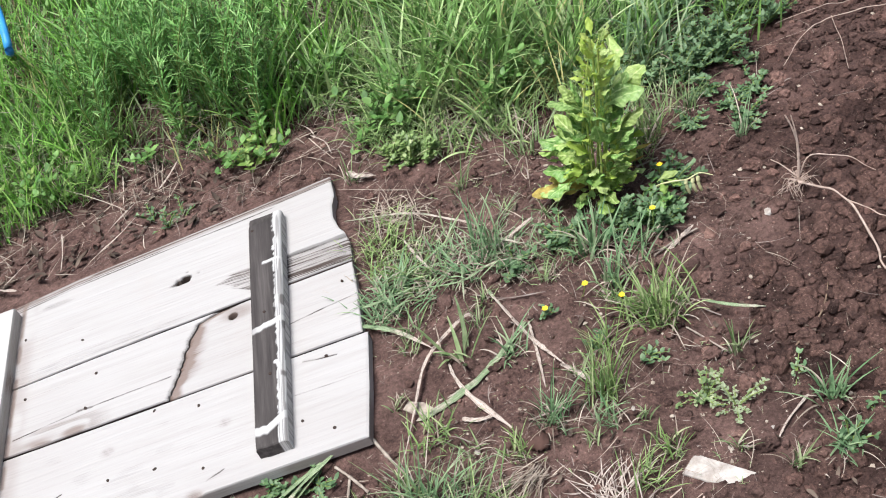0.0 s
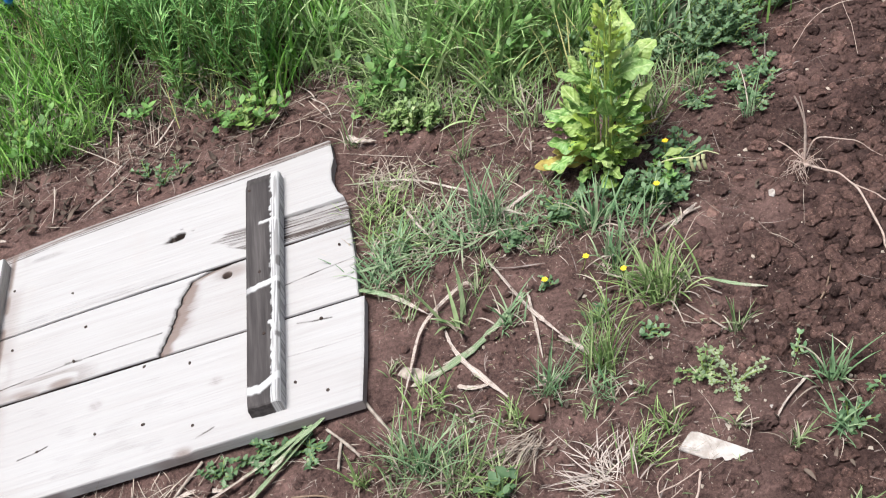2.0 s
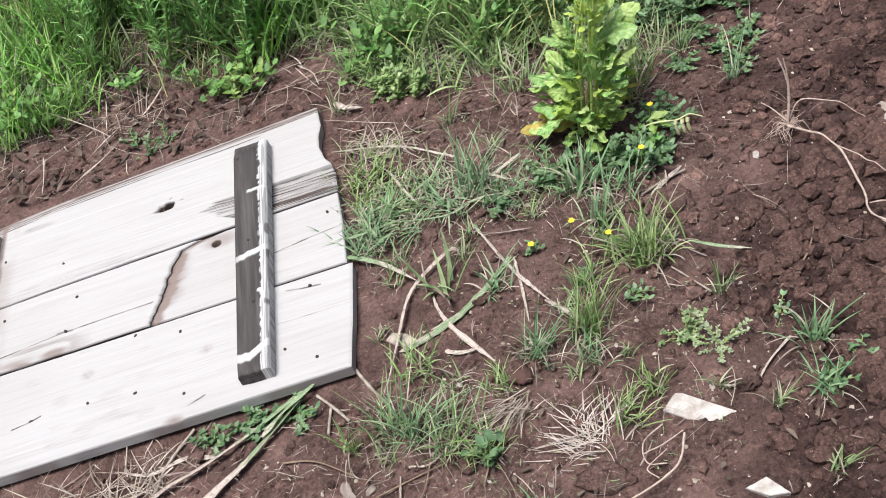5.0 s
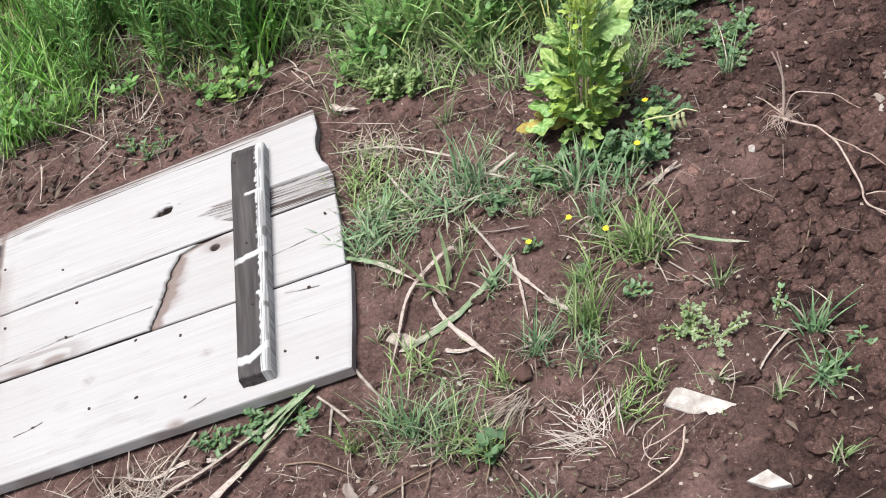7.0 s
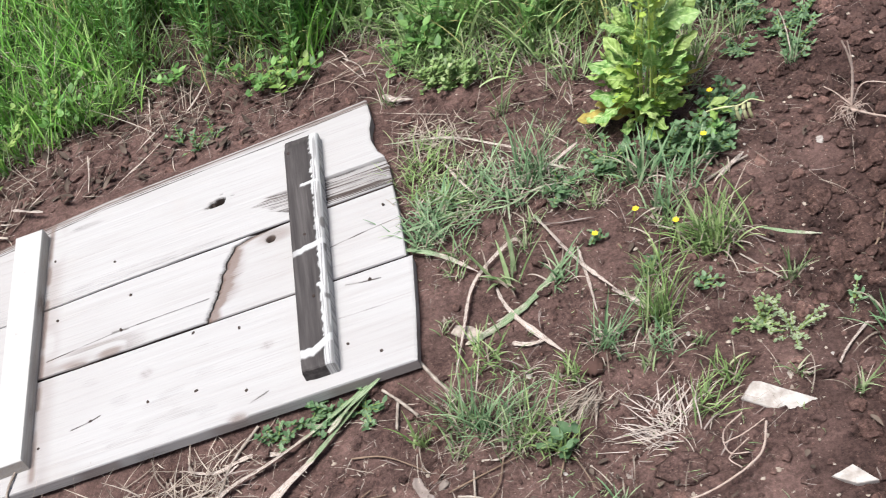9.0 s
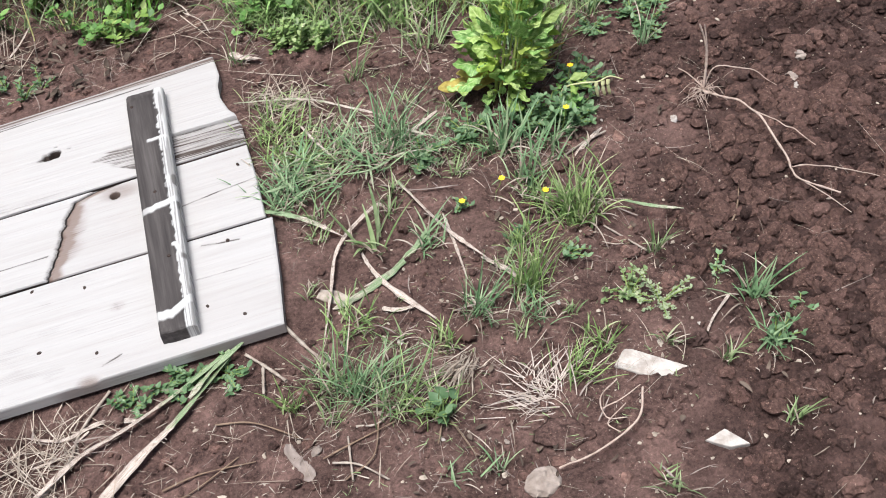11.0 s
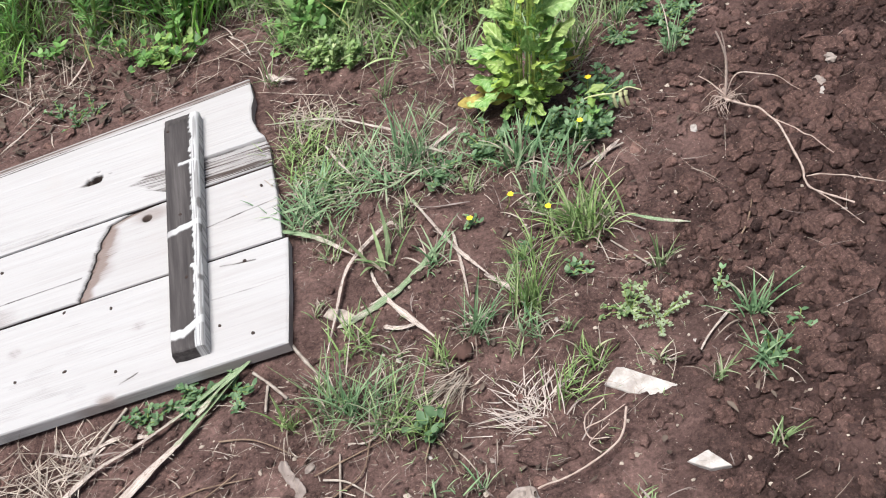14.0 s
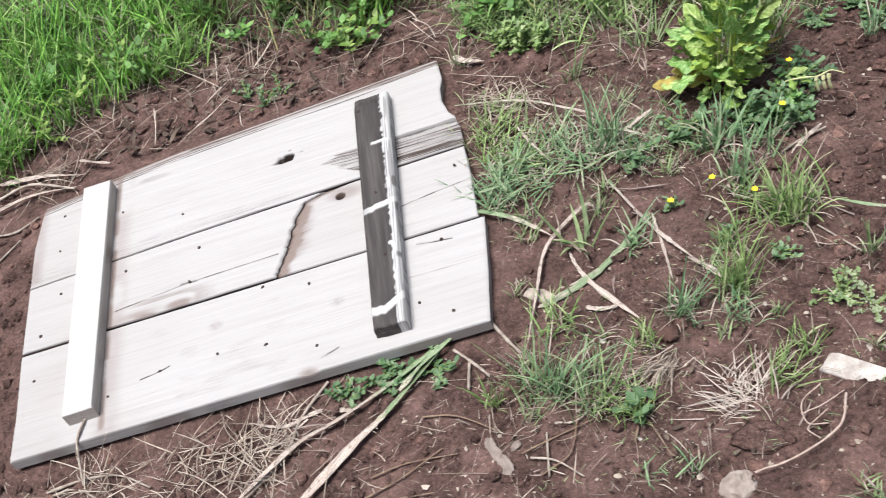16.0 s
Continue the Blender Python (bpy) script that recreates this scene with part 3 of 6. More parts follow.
def front_shape(X, Y, u, v):
    d = grain(X, Y, 11)
    c1 = crack(X, Y, [(0.635, 0.191), (0.66, 0.186), (0.689, 0.182)], 0.0016)
    c2 = crack(X, Y, [(0.617, 0.129), (0.68, 0.1275), (0.73, 0.128)], 0.0011)
    c3 = crack(X, Y, [(0.20, 0.088), (0.23, 0.093), (0.245, 0.098)], 0.0013)
    c4 = crack(X, Y, [(0.476, 0.028), (0.502, 0.038)], 0.0016)
    knot = np.exp(-(((X - 0.317) / 0.012) ** 2 + ((Y - 0.149) / 0.010) ** 2) ** 2) + np.exp(-(((X - 0.507) / 0.011) ** 2 + ((Y - 0.124) / 0.009) ** 2) ** 2)
    swirl = knot * (0.5 + 0.5 * np.sin(np.hypot(X * 600, Y * 700)))
    scuff = smooth(0.10, 0.3, vnoise(X * 22, Y * 60, 4)) * smooth(0.3, 0.1, np.hypot(X - 0.33, (Y - 0.1) * 1.5))
    bruise = np.exp(-(((X - 0.455) / 0.014) ** 2 + ((Y - 0.006) / 0.012) ** 2) ** 2)
    dirt_shade = 0.9 * np.maximum.reduce([c1, 0.5 * c2, c3, c4]) + 0.16 * knot + 0.16 * swirl + 0.18 * scuff + 0.35 * bruise
    return d + 0.002 * c1 + 0.001 * c2 + 0.0015 * c3 + 0.0015 * c4 + 0.004 * bruise, np.clip(dirt_shade, 0, 1), np.clip(0.16 * knot + 0.55 * bruise + beside_cleat(X, Y) + 0.07 * smooth(0.0, 0.35, vnoise(X * 6, Y * 14, 71)), 0, 0.8)


def middle_left_shape(X, Y, u, v):
    d = grain(X, Y, 21)
    c1 = crack(X, Y, [(0.15, 0.244), (0.2, 0.25), (0.27, 0.2575), (0.34, 0.259), (0.42, 0.2605)], 0.0013)
    c2 = crack(X, Y, [(0.26, 0.259), (0.285, 0.257)], 0.003)
    worn = smooth(0.05, 0.25, vnoise(X * 20, Y * 70, 8)) * smooth(0.06, 0.02, np.hypot((X - 0.24) * 0.6, Y - 0.222))
    rust = np.exp(-(((X - 0.257) / 0.022) ** 2 + ((Y - 0.219) / 0.009) ** 2) ** 2)
    lip = smooth(0.985, 1.0, u)
    dirt_shade = 0.85 * np.maximum(c1, c2) + 0.3 * worn + 0.3 * rust + 0.5 * lip
    return d + 0.0015 * c1 + 0.001 * c2 + 0.001 * worn + 0.0015 * lip, np.clip(dirt_shade, 0, 1), np.clip(0.7 * rust + 0.3 * worn + beside_cleat(X, Y) + 0.6 * np.exp(-(((X - 0.19) / 0.03) ** 2 + ((Y - 0.222) / 0.007) ** 2)) + 0.06 * smooth(0.0, 0.35, vnoise(X * 6, Y * 14, 72)), 0, 0.85)


BREAK = profile([0.20, 0.211, 0.262, 0.328, 0.358, 0.374], [0.410, 0.413, 0.431, 0.451, 0.468, 0.52])


def CURVE(y):
    """The broken end of the middle board."""
    return BREAK(y) + 0.003 * vnoise(np.asarray(y) * 70, 0 * np.asarray(y), 77) + 0.003 * vnoise(np.asarray(y) * 210, 0 * np.asarray(y), 78)


def middle_right_shape(X, Y, u, v):
    d = grain(X, Y, 31) + 0.0018
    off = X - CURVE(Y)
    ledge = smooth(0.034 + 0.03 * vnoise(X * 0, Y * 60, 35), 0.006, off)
    crk = crack(X, Y, [(0.62, 0.283), (0.68, 0.292), (0.737, 0.299)], 0.0014)
    low = crack(X, Y, [(0.44, 0.29), (0.5, 0.296), (0.55, 0.297)], 0.001)
    # the knot hole is a shallow pit, its shade put into the colour
    hole = np.exp(-(np.hypot(X - 0.527, Y - 0.348) / 0.0066) ** 4)
    halo = np.exp(-(((X - 0.536) / 0.03) ** 2 + ((Y - 0.352) / 0.016) ** 2) ** 2)
    fibres = ledge * (0.5 + 0.5 * np.sin(Y * 1500 + 9 * vnoise(X * 60, Y * 60, 2)))
    # the last term is a darker line along the broken end
    dirt_shade = 0.9 * crk + 0.4 * low + 3.4 * hole + 0.16 * halo + 0.10 * ledge + 0.22 * fibres + 0.65 * smooth(0.0085, 0.002, off + 0.004 * vnoise(X * 50, Y * 130, 36))
    return d + 0.0015 * ledge + 0.0015 * crk + 0.012 * hole, np.clip(dirt_shade, 0, 1), np.clip((1 - hole) * smooth(0.001, 0.006, off) * (1.35 * ledge * (0.6 + 0.4 * fibres) * (0.65 + 0.9 * vnoise(X * 40, Y * 90, 37)) + 0.45 * halo + (0.55 + 0.9 * vnoise(X * 90, Y * 160, 38)) * smooth(0.026, 0.012, off + 0.012 * vnoise(X * 60, Y * 80, 39))) + 0.06 * smooth(0.0, 0.35, vnoise(X * 6, Y * 14, 73)), 0, 0.85)


def back_shape(X, Y, u, v):
    d = grain(X, Y, 41)
    ragged = 0.506 + 0.03 * vnoise(Y * 120, 0 * Y, 5) + 0.35 * np.abs(Y - 0.43)
    lower, upper = 0.378 + 0.04 * smooth(0.60, 0.50, X), 0.447 + 0.004 * vnoise(X * 30, 0 * X, 6)
    strip = smooth(0, 0.012, X - ragged) * smooth(0, 0.003, Y - lower) * smooth(0, 0.003, upper - Y)
    furrow = np.clip(0.5 + 1.0 * vnoise(X * 4, Y * 230, 7) + 0.9 * vnoise(X * 7, Y * 480, 8), 0, 1)
    grooves = 0.5 + vnoise(X * 5, Y * 430, 12)
    fibre = smooth(0.42, 0.66, 0.5 + 0.8 * vnoise(X * 5, Y * 420, 7) + 0.8 * vnoise(X * 9, Y * 640, 8))
    # the dark inside this hole is painted on the lit pit
    hole = np.exp(-((((X - 0.445 - 0.3 * (Y - 0.478)) / 0.0115) ** 2 + ((Y - 0.478) / 0.0078) ** 2) * (1 + 1.5 * vnoise(X * 160, Y * 160, 14))) ** 2)
    dent = np.exp(-(((X - 0.430) / 0.013) ** 2 + ((Y - 0.472) / 0.005) ** 2) ** 2)
    edge = smooth(0.905 + 0.02 * vnoise(X * 14, 0 * X, 17), 0.965, v)
    wane = edge * (0.5 + 0.5 * np.sin(v * 190 + 4 * vnoise(X * 8, Y * 20, 3)))
    rear = np.interp(X, [0, 0.14, 0.24, 0.54, 0.73], [0.547, 0.571, 0.583, 0.598, 0.611]) - Y
    lines = sum(np.exp(-((rear - at - 0.003 * vnoise(X * 5, 0 * X, 60 + k)) / 0.0014) ** 2) * smooth(-0.25, 0.1, vnoise(X * 9, 0 * X, 63 + k)) for k, at in enumerate((0.004, 0.0085, 0.014, 0.021)))
    worn = smooth(0.02, 0.006, np.abs(Y - seam(X) - 0.016 - 0.012 * vnoise(X * 7, 0 * X, 2))) * smooth(0.56, 0.40, X) * smooth(0.1, 0.4, 0.5 + vnoise(X * 8, Y * 420, 15))
    smear = np.exp(-(((X - 0.203) / 0.035) ** 2 + ((Y - 0.533) / 0.007) ** 2) ** 2)
    dirt_shade = strip * (0.34 + 0.40 * fibre) * (0.75 + 0.25 * smooth(0.54, 0.62, X)) + 3.2 * hole + 0.6 * dent + 0.24 * edge + 0.8 * lines + 0.22 * worn * (0.4 + grooves) + 0.35 * smear
    return d + strip * smooth(0.5, 0.6, X) * (0.003 + 0.004 * furrow + 0.002 * grooves) + 0.02 * hole + 0.002 * dent + 0.0025 * edge + 0.0012 * lines + 0.0012 * worn, np.clip(dirt_shade, 0, 1), np.clip(0.55 * edge * (0.45 + 0.6 * wane) + 0.22 * strip * (0.4 + vnoise(X * 9, Y * 40, 18)) + beside_cleat(X, Y) + 0.05 * smooth(0.0, 0.35, vnoise(X * 6, Y * 14, 74)) + 0.5 * smooth(0.02, 0.0, X) * (0.5 + vnoise(X * 40, Y * 40, 5)), 0, 0.8)


plank("board", profile([0.0, 0.09, 0.206], [0.001, 0.001, -0.004]), profile([0, 0.1, 0.206], [0.718, 0.731, 0.742]),
      lambda x: 0.006 + 0 * x, lambda x: 0.2065 + 0 * x, THICK, PINE, panel, front_shape, 250, 165, label="bleached pine board with small knots")
plank("board", profile([0.21, 0.37], [-0.004, -0.007]), CURVE, lambda x: 0.213 + 0 * x, lambda x: seam(x) - 0.0008, THICK - 0.0005, PINE, panel, middle_left_shape, 170, 130,
      label="bleached pine board with a broken curved end")
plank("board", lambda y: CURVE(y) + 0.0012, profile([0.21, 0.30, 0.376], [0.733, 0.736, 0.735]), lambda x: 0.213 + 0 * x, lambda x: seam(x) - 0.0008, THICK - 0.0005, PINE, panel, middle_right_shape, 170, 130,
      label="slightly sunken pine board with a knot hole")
plank("board", profile([0.37, 0.45, 0.56], [-0.007, -0.008, 0.003]), profile([0.37, 0.43, 0.452, 0.466, 0.50, 0.53, 0.556, 0.61], [0.735, 0.735, 0.730, 0.722, 0.7145, 0.716, 0.7225, 0.720]),
      lambda x: seam(x) + 0.0012, lambda x: np.interp(x, [0, 0.14, 0.24, 0.54, 0.73], [0.547, 0.571, 0.583, 0.598, 0.611]), THICK, PINE, panel, back_shape, 300, 330,
      label="wide pine board with a waney back edge and a dark split corner")


def dark_cleat_shape(X, Y, u, v):
    d = grain(Y, X, 51) * 1.6
    rag = 0.76 + 0.06 * vnoise(Y * 40, 0 * Y, 31) + 0.09 * vnoise(Y * 170, 0 * Y, 32) + 0.03 * vnoise(Y * 420, u * 8, 36)
    strip = smooth(rag - 0.02, rag + 0.02, u)
    wander = 0.004 * vnoise(X * 160, 0 * X, 33)
    drip = smooth(0.0075, 0.0045, np.abs(Y - 0.268 - 0.010 * (u - 0.4) - wander)) * (0.7 + 0.3 * smooth(0.1, 0.3, u))
    low = smooth(0.0095, 0.006, np.abs(Y - 0.060 - 0.016 * smooth(0.4, 1, u) - wander))
    short = smooth(0.0045, 0.002, np.abs(Y - 0.415 - wander)) * smooth(0.38, 0.45, u)
    blob = smooth(0.005, 0.003, np.hypot((u - 0.74) * 0.05, Y - 0.185))
    scar = smooth(0.08, 0.14, vnoise(Y * 38, u * 5, 34)) * smooth(0.85, 0.9, u)
    far = smooth(0.515, 0.535, Y)
    paint = np.clip(np.maximum.reduce([strip * (1 - 0.75 * scar) * (1 - 0.55 * smooth(0.08, 0.2, vnoise(Y * 14, u * 42, 38))), drip, low, short, blob]), 0, 1)
    rim = smooth(0.07, 0.0, u) * 0.004 + smooth(0.93, 1.0, u) * 0.003 + smooth(0.03, 0.0, v) * 0.002
    return d + rim - 0.0012 * paint + 0.004 * far, 0 * X, paint


def pale_cleat_shape(X, Y, u, v):
    d = grain(Y, X, 61) * 0.4
    nick = np.exp(-(np.hypot(X - 0.108, Y - 0.30) / 0.0025) ** 2) + np.exp(-(np.hypot(X - 0.128, Y - 0.115) / 0.002) ** 2) + np.exp(-(np.hypot(X - 0.112, Y - 0.44) / 0.0025) ** 2)
    rim = smooth(0.97, 1.0, u) * 0.0015
    return d + rim, np.clip(0.6 * nick, 0, 1), np.full(np.shape(X), 0.55) * smooth(0.995, 0.98, u)


plank("cleat", lambda y: 0.5595 + 0.0245 * (np.asarray(y) - 0.03), lambda y: 0.6095 + 0.045 * (np.asarray(y) - 0.03), lambda x: 0.030 + 0.002 * smooth(0.575, 0.562, x), lambda x: 0.541 - 0.020 * smooth(0.610, 0.628, x), THICK + 0.0245, DARKWOOD, panel, dark_cleat_shape, 52, 300, THICK - 0.0004,
      "dark brown wooden cleat with drips of old white paint")
plank("cleat", lambda y: 0.0915 - 0.011 * (np.asarray(y) - 0.04), lambda y: 0.1385 - 0.004 * (np.asarray(y) - 0.04), lambda x: 0.040 + 0.03 * (x - 0.09), lambda x: 0.536 + 0 * x, THICK + 0.024, CLEANPINE, panel, pale_cleat_shape, 40, 220, THICK - 0.0004,
      "clean pale wooden cleat")


def nail_mesh():
    bm = bmesh.new()
    bmesh.ops.create_cone(bm, cap_ends=True, segments=10, radius1=0.0030, radius2=0.0024, depth=0.0018)
    me = bpy.data.meshes.new("nail")
    bm.to_mesh(me)
    bm.free()
    me.materials.append(IRON)
    return me


NAIL = nail_mesh()
for x, y in [(0.289, 0.328), (0.164, 0.326), (0.26, 0.418), (0.274, 0.258), (0.466, 0.177), (0.395, 0.083), (0.471, 0.0525), (0.672, 0.042), (0.673, 0.186), (0.714, 0.335),
             (0.052, 0.32), (0.042, 0.507), (0.041, 0.422), (0.025, 0.239), (0.024, 0.148), (0.149, 0.074), (0.23, 0.093), (0.32, 0.093), (0.393, 0.199), (0.151, 0.47), (0.626, 0.075)]:
    ob = put("nail", NAIL, panel)
    ob.location = (x, y, THICK - 0.0006)
    ob.rotation_euler = (rng.normal(0, 0.1), rng.normal(0, 0.1), rng.uniform(0, 6))
    ob.scale = (1 + rng.uniform(-0.25, 0.5), 1 + rng.uniform(-0.3, 0.1), 1)
for x, y in [(0.590, 0.30), (0.592, 0.165), (0.580, 0.505)]:
    ob = put("nail", NAIL, panel)
    ob.location = (x, y, THICK + 0.0240)


# ---- grass tufts on the soil ----
def grass_tuft(x, y, n, height, spread, lean, mat, label, dry=0.25, width=0.0045, tilt=(0, 0), lush=0.9):
    at = np.array((x, y, float(ground_z(x, y)) - 0.003))
    root = thing("grass_tuft", at, label, "grass", "grass tufts on the soil")
    n = int(n * (1.45 if "panel" in label or "mat" in label else 1.1))
    mat = {"grass_green": TUFT, "lush_grass_green": FRESHTUFT}.get(mat.name, mat)

    def bunch(k, size, leaning, curl, w):
        a = rng.uniform(0, 2 * np.pi, k)
        b = np.stack([x + spread * 0.35 * rng.normal(0, 1, k), y + spread * 0.35 * rng.normal(0, 1, k), np.full(k, at[2])], 1)
        le = np.abs(rng.normal(leaning, 0.22, k))
        dx, dy = np.cos(a) * np.sin(le) + tilt[0], np.sin(a) * np.sin(le) + tilt[1]
        return blades(b, np.arctan2(dy, dx), size * rng.uniform(0.45, 1.1, k), np.arctan(np.hypot(dx, dy)), np.abs(rng.normal(curl, 0.3, k)), w * rng.uniform(0.6, 1.3, k), 7, wander=0.2)

    def lay(name, pair, material_):
        vs = local(pair[0], at).reshape(-1, 24, 3)
        quads = [(r * 3 + c, r * 3 + c + 1, r * 3 + c + 4, r * 3 + c + 3) for c in (0, 1) for r in range(7)]
        for one in vs:
            put(name, mesh_of(name, one, quads, material_), root)

    lay("blade", bunch(int(n * 1.05), height * 0.85, lean + 0.04, lush * 0.65, width * 0.68), mat)
    lay("blade", bunch(int(n * 0.5), height * 0.45, lean + 0.35, lush, width * 0.7), mat)
    lay("dry_blade", bunch(max(4, int(n * dry * 0.8)), height * 0.75, lean + 0.6, lush + 0.5, width * 0.5), STRAW)
    return root


fresh = "small tuft of fresh green grass growing in the soil"
blue = "small tuft of bluish-green grass in the soil"
sparse = "sparse tuft of thin grass with dry blades"
grass_tuft(0.948, 0.315, 46, 0.125, 0.05, 0.35, BLUEGRASS, "bushy tuft of bluish-green grass on bare soil", 0.35)
beside = "low spreading tuft of grass beside the panel"
grass_tuft(0.775, 0.405, 40, 0.07, 0.06, 0.75, LUSH, beside, 0.3, 0.004)
grass_tuft(0.795, 0.34, 44, 0.075, 0.07, 1.1, LUSH, beside, 0.3, 0.005, (0.3, -0.1))
grass_tuft(0.79, 0.30, 40, 0.09, 0.07, 1.15, BLUEGRASS, beside, 0.4, 0.006, (0.3, 0.1))
grass_tuft(0.768, 0.25, 40, 0.075, 0.05, 0.95, BLUEGRASS, beside, 0.15, 0.0055)
grass_tuft(0.84, 0.375, 22, 0.07, 0.06, 1.0, GRASS, sparse, 0.8, 0.005)
grass_tuft(0.835, 0.30, 26, 0.07, 0.06, 1.2, GRASS, beside, 0.9, 0.006)
grass_tuft(0.875, 0.345, 24, 0.07, 0.06, 1.2, BLUEGRASS, beside, 0.9, 0.005)
grass_tuft(0.80, 0.465, 20, 0.05, 0.05, 1.2, LUSH, "flattened tuft of yellowing grass beside the panel", 1.8, 0.0035)
grass_tuft(0.91, 0.285, 22, 0.07, 0.05, 1.1, BLUEGRASS, sparse, 0.9, 0.006)
grass_tuft(0.99, 0.30, 40, 0.04, 0.10, 1.3, BLUEGRASS, "low mat of fine green grass", 1.0, 0.0035)
grass_tuft(1.06, 0.275, 34, 0.04, 0.09, 1.3, GRASS, "low mat of fine green grass", 0.8, 0.0035)
grass_tuft(1.02, 0.30, 34, 0.04, 0.10, 1.2, CLOVER, "low mat of fine green grass", 0.6, 0.0035)
grass_tuft(1.15, 0.085, 84, 0.118, 0.055, 0.35, FRESHTUFT, "dense tuft of long fresh green grass", 0.4, 0.0058, (-0.2, 0.1))
grass_tuft(1.042, -0.035, 50, 0.115, 0.03, 0.22, LUSH, "upright tuft of fresh green grass", 0.3)
grass_tuft(1.035, -0.075, 22, 0.07, 0.03, 0.5, BLUEGRASS, blue, 0.5)
grass_tuft(0.968, -0.05, 34, 0.095, 0.03, 0.4, BLUEGRASS, "grey-green grass tuft with pale dry base", 0.7)
grass_tuft(0.868, 0.11, 9, 0.105, 0.03, 0.5, GRASS, "few broad grass blades in the soil", 0.6, 0.010)
grass_tuft(1.232, -0.02, 12, 0.075, 0.015, 0.35, GRASS, sparse, 0.4, 0.005)
grass_tuft(1.313, -0.155, 24, 0.085, 0.02, 0.4, BLUEGRASS, blue, 0.25, 0.006)
grass_tuft(1.292, -0.245, 16, 0.085, 0.03, 0.5, BLUEGRASS, blue, 0.3, 0.005)
grass_tuft(0.787, -0.125, 44, 0.12, 0.045, 0.35, BLUEGRASS, "tall loose tuft of green grass", 0.3)
grass_tuft(0.753, -0.10, 30, 0.10, 0.05, 0.5, GRASS, fresh, 0.4)
grass_tuft(0.695, -0.112, 16, 0.07, 0.02, 0.3, LUSH, fresh, 0.3)
grass_tuft(0.868, -0.175, 34, 0.085, 0.045, 0.6, LUSH, fresh, 0.35)
grass_tuft(0.825, -0.155, 36, 0.10, 0.045, 0.5, GRASS, fresh, 0.4)
grass_tuft(0.805, -0.015, 34, 0.065, 0.045, 0.6, LUSH, "short bright green grass tuft", 0.3)
grass_tuft(0.909, -0.085, 22, 0.05, 0.025, 0.5, LUSH, "short bright green grass tuft", 0.4)
grass_tuft(1.058, -0.185, 24, 0.078, 0.035, 0.55, LUSH, "leaning tuft of yellowish-green grass", 0.35, 0.004, (0.35, 0.1))
grass_tuft(1.10, -0.15, 18, 0.07, 0.03, 0.4, LUSH, sparse, 0.4)
grass_tuft(1.181, -0.185, 8, 0.06, 0.012, 0.4, GRASS, sparse, 0.6)
grass_tuft(1.235, -0.24, 10, 0.06, 0.012, 0.3, GRASS, sparse, 0.4)
grass_tuft(1.27, -0.35, 10, 0.05, 0.015, 0.5, GRASS, sparse, 0.6)
grass_tuft(0.919, -0.283, 8, 0.045, 0.015, 0.4, BLUEGRASS, sparse, 0.4)
grass_tuft(0.87, -0.28, 7, 0.05, 0.03, 1.0, BLUEGRASS, sparse, 0.5)
grass_tuft(1.095, -0.385, 12, 0.06, 0.03, 0.7, GRASS, sparse, 0.3)
grass_tuft(1.115, 0.17, 18, 0.11, 0.035, 0.35, BLUEGRASS, "few broad upright grass blades on bare soil", 0.5, 0.008)
grass_tuft(1.06, 0.045, 22, 0.085, 0.03, 0.4, LUSH, "small tuft of fresh green grass growing in the soil", 0.4)
grass_tuft(0.93, 0.09, 14, 0.08, 0.03, 0.5, BLUEGRASS, sparse, 0.8, 0.006)
grass_tuft(1.16, 0.235, 30, 0.10, 0.06, 0.6, BLUEGRASS, "grass tuft at the foot of a leafy weed", 0.4, 0.006)
grass_tuft(1.10, 0.25, 22, 0.11, 0.03, 0.3, BLUEGRASS, "grass tuft at the foot of a leafy weed", 0.4, 0.008)
grass_tuft(1.205, 0.42, 34, 0.13, 0.04, 0.3, LUSH, "upright fresh grass behind the tall weed", 0.3, 0.0055)
grass_tuft(1.235, 0.46, 34, 0.14, 0.05, 0.3, LUSH, "upright fresh grass behind the tall weed", 0.3, 0.0055)
grass_tuft(1.18, 0.48, 30, 0.15, 0.05, 0.3, BLUEGRASS, "upright fresh grass behind the tall weed", 0.3, 0.006)
grass_tuft(1.27, 0.50, 26, 0.12, 0.05, 0.4, GRASS, "upright fresh grass behind the tall weed", 0.4, 0.005)
grass_tuft(1.06, 0.53, 20, 0.12, 0.05, 0.5, GRASS, sparse, 0.8, 0.005)
grass_tuft(1.39, 0.40, 10, 0.11, 0.02, 0.2, BLUEGRASS, sparse, 0.5)
grass_tuft(1.33, 0.50, 14, 0.12, 0.03, 0.3, GRASS, sparse, 0.5)
grass_tuft(0.93, 0.50, 8, 0.11, 0.015, 0.3, GRASS, sparse, 0.4)
grass_tuft(0.755, 0.60, 8, 0.09, 0.015, 0.3, GRASS, sparse, 0.4)

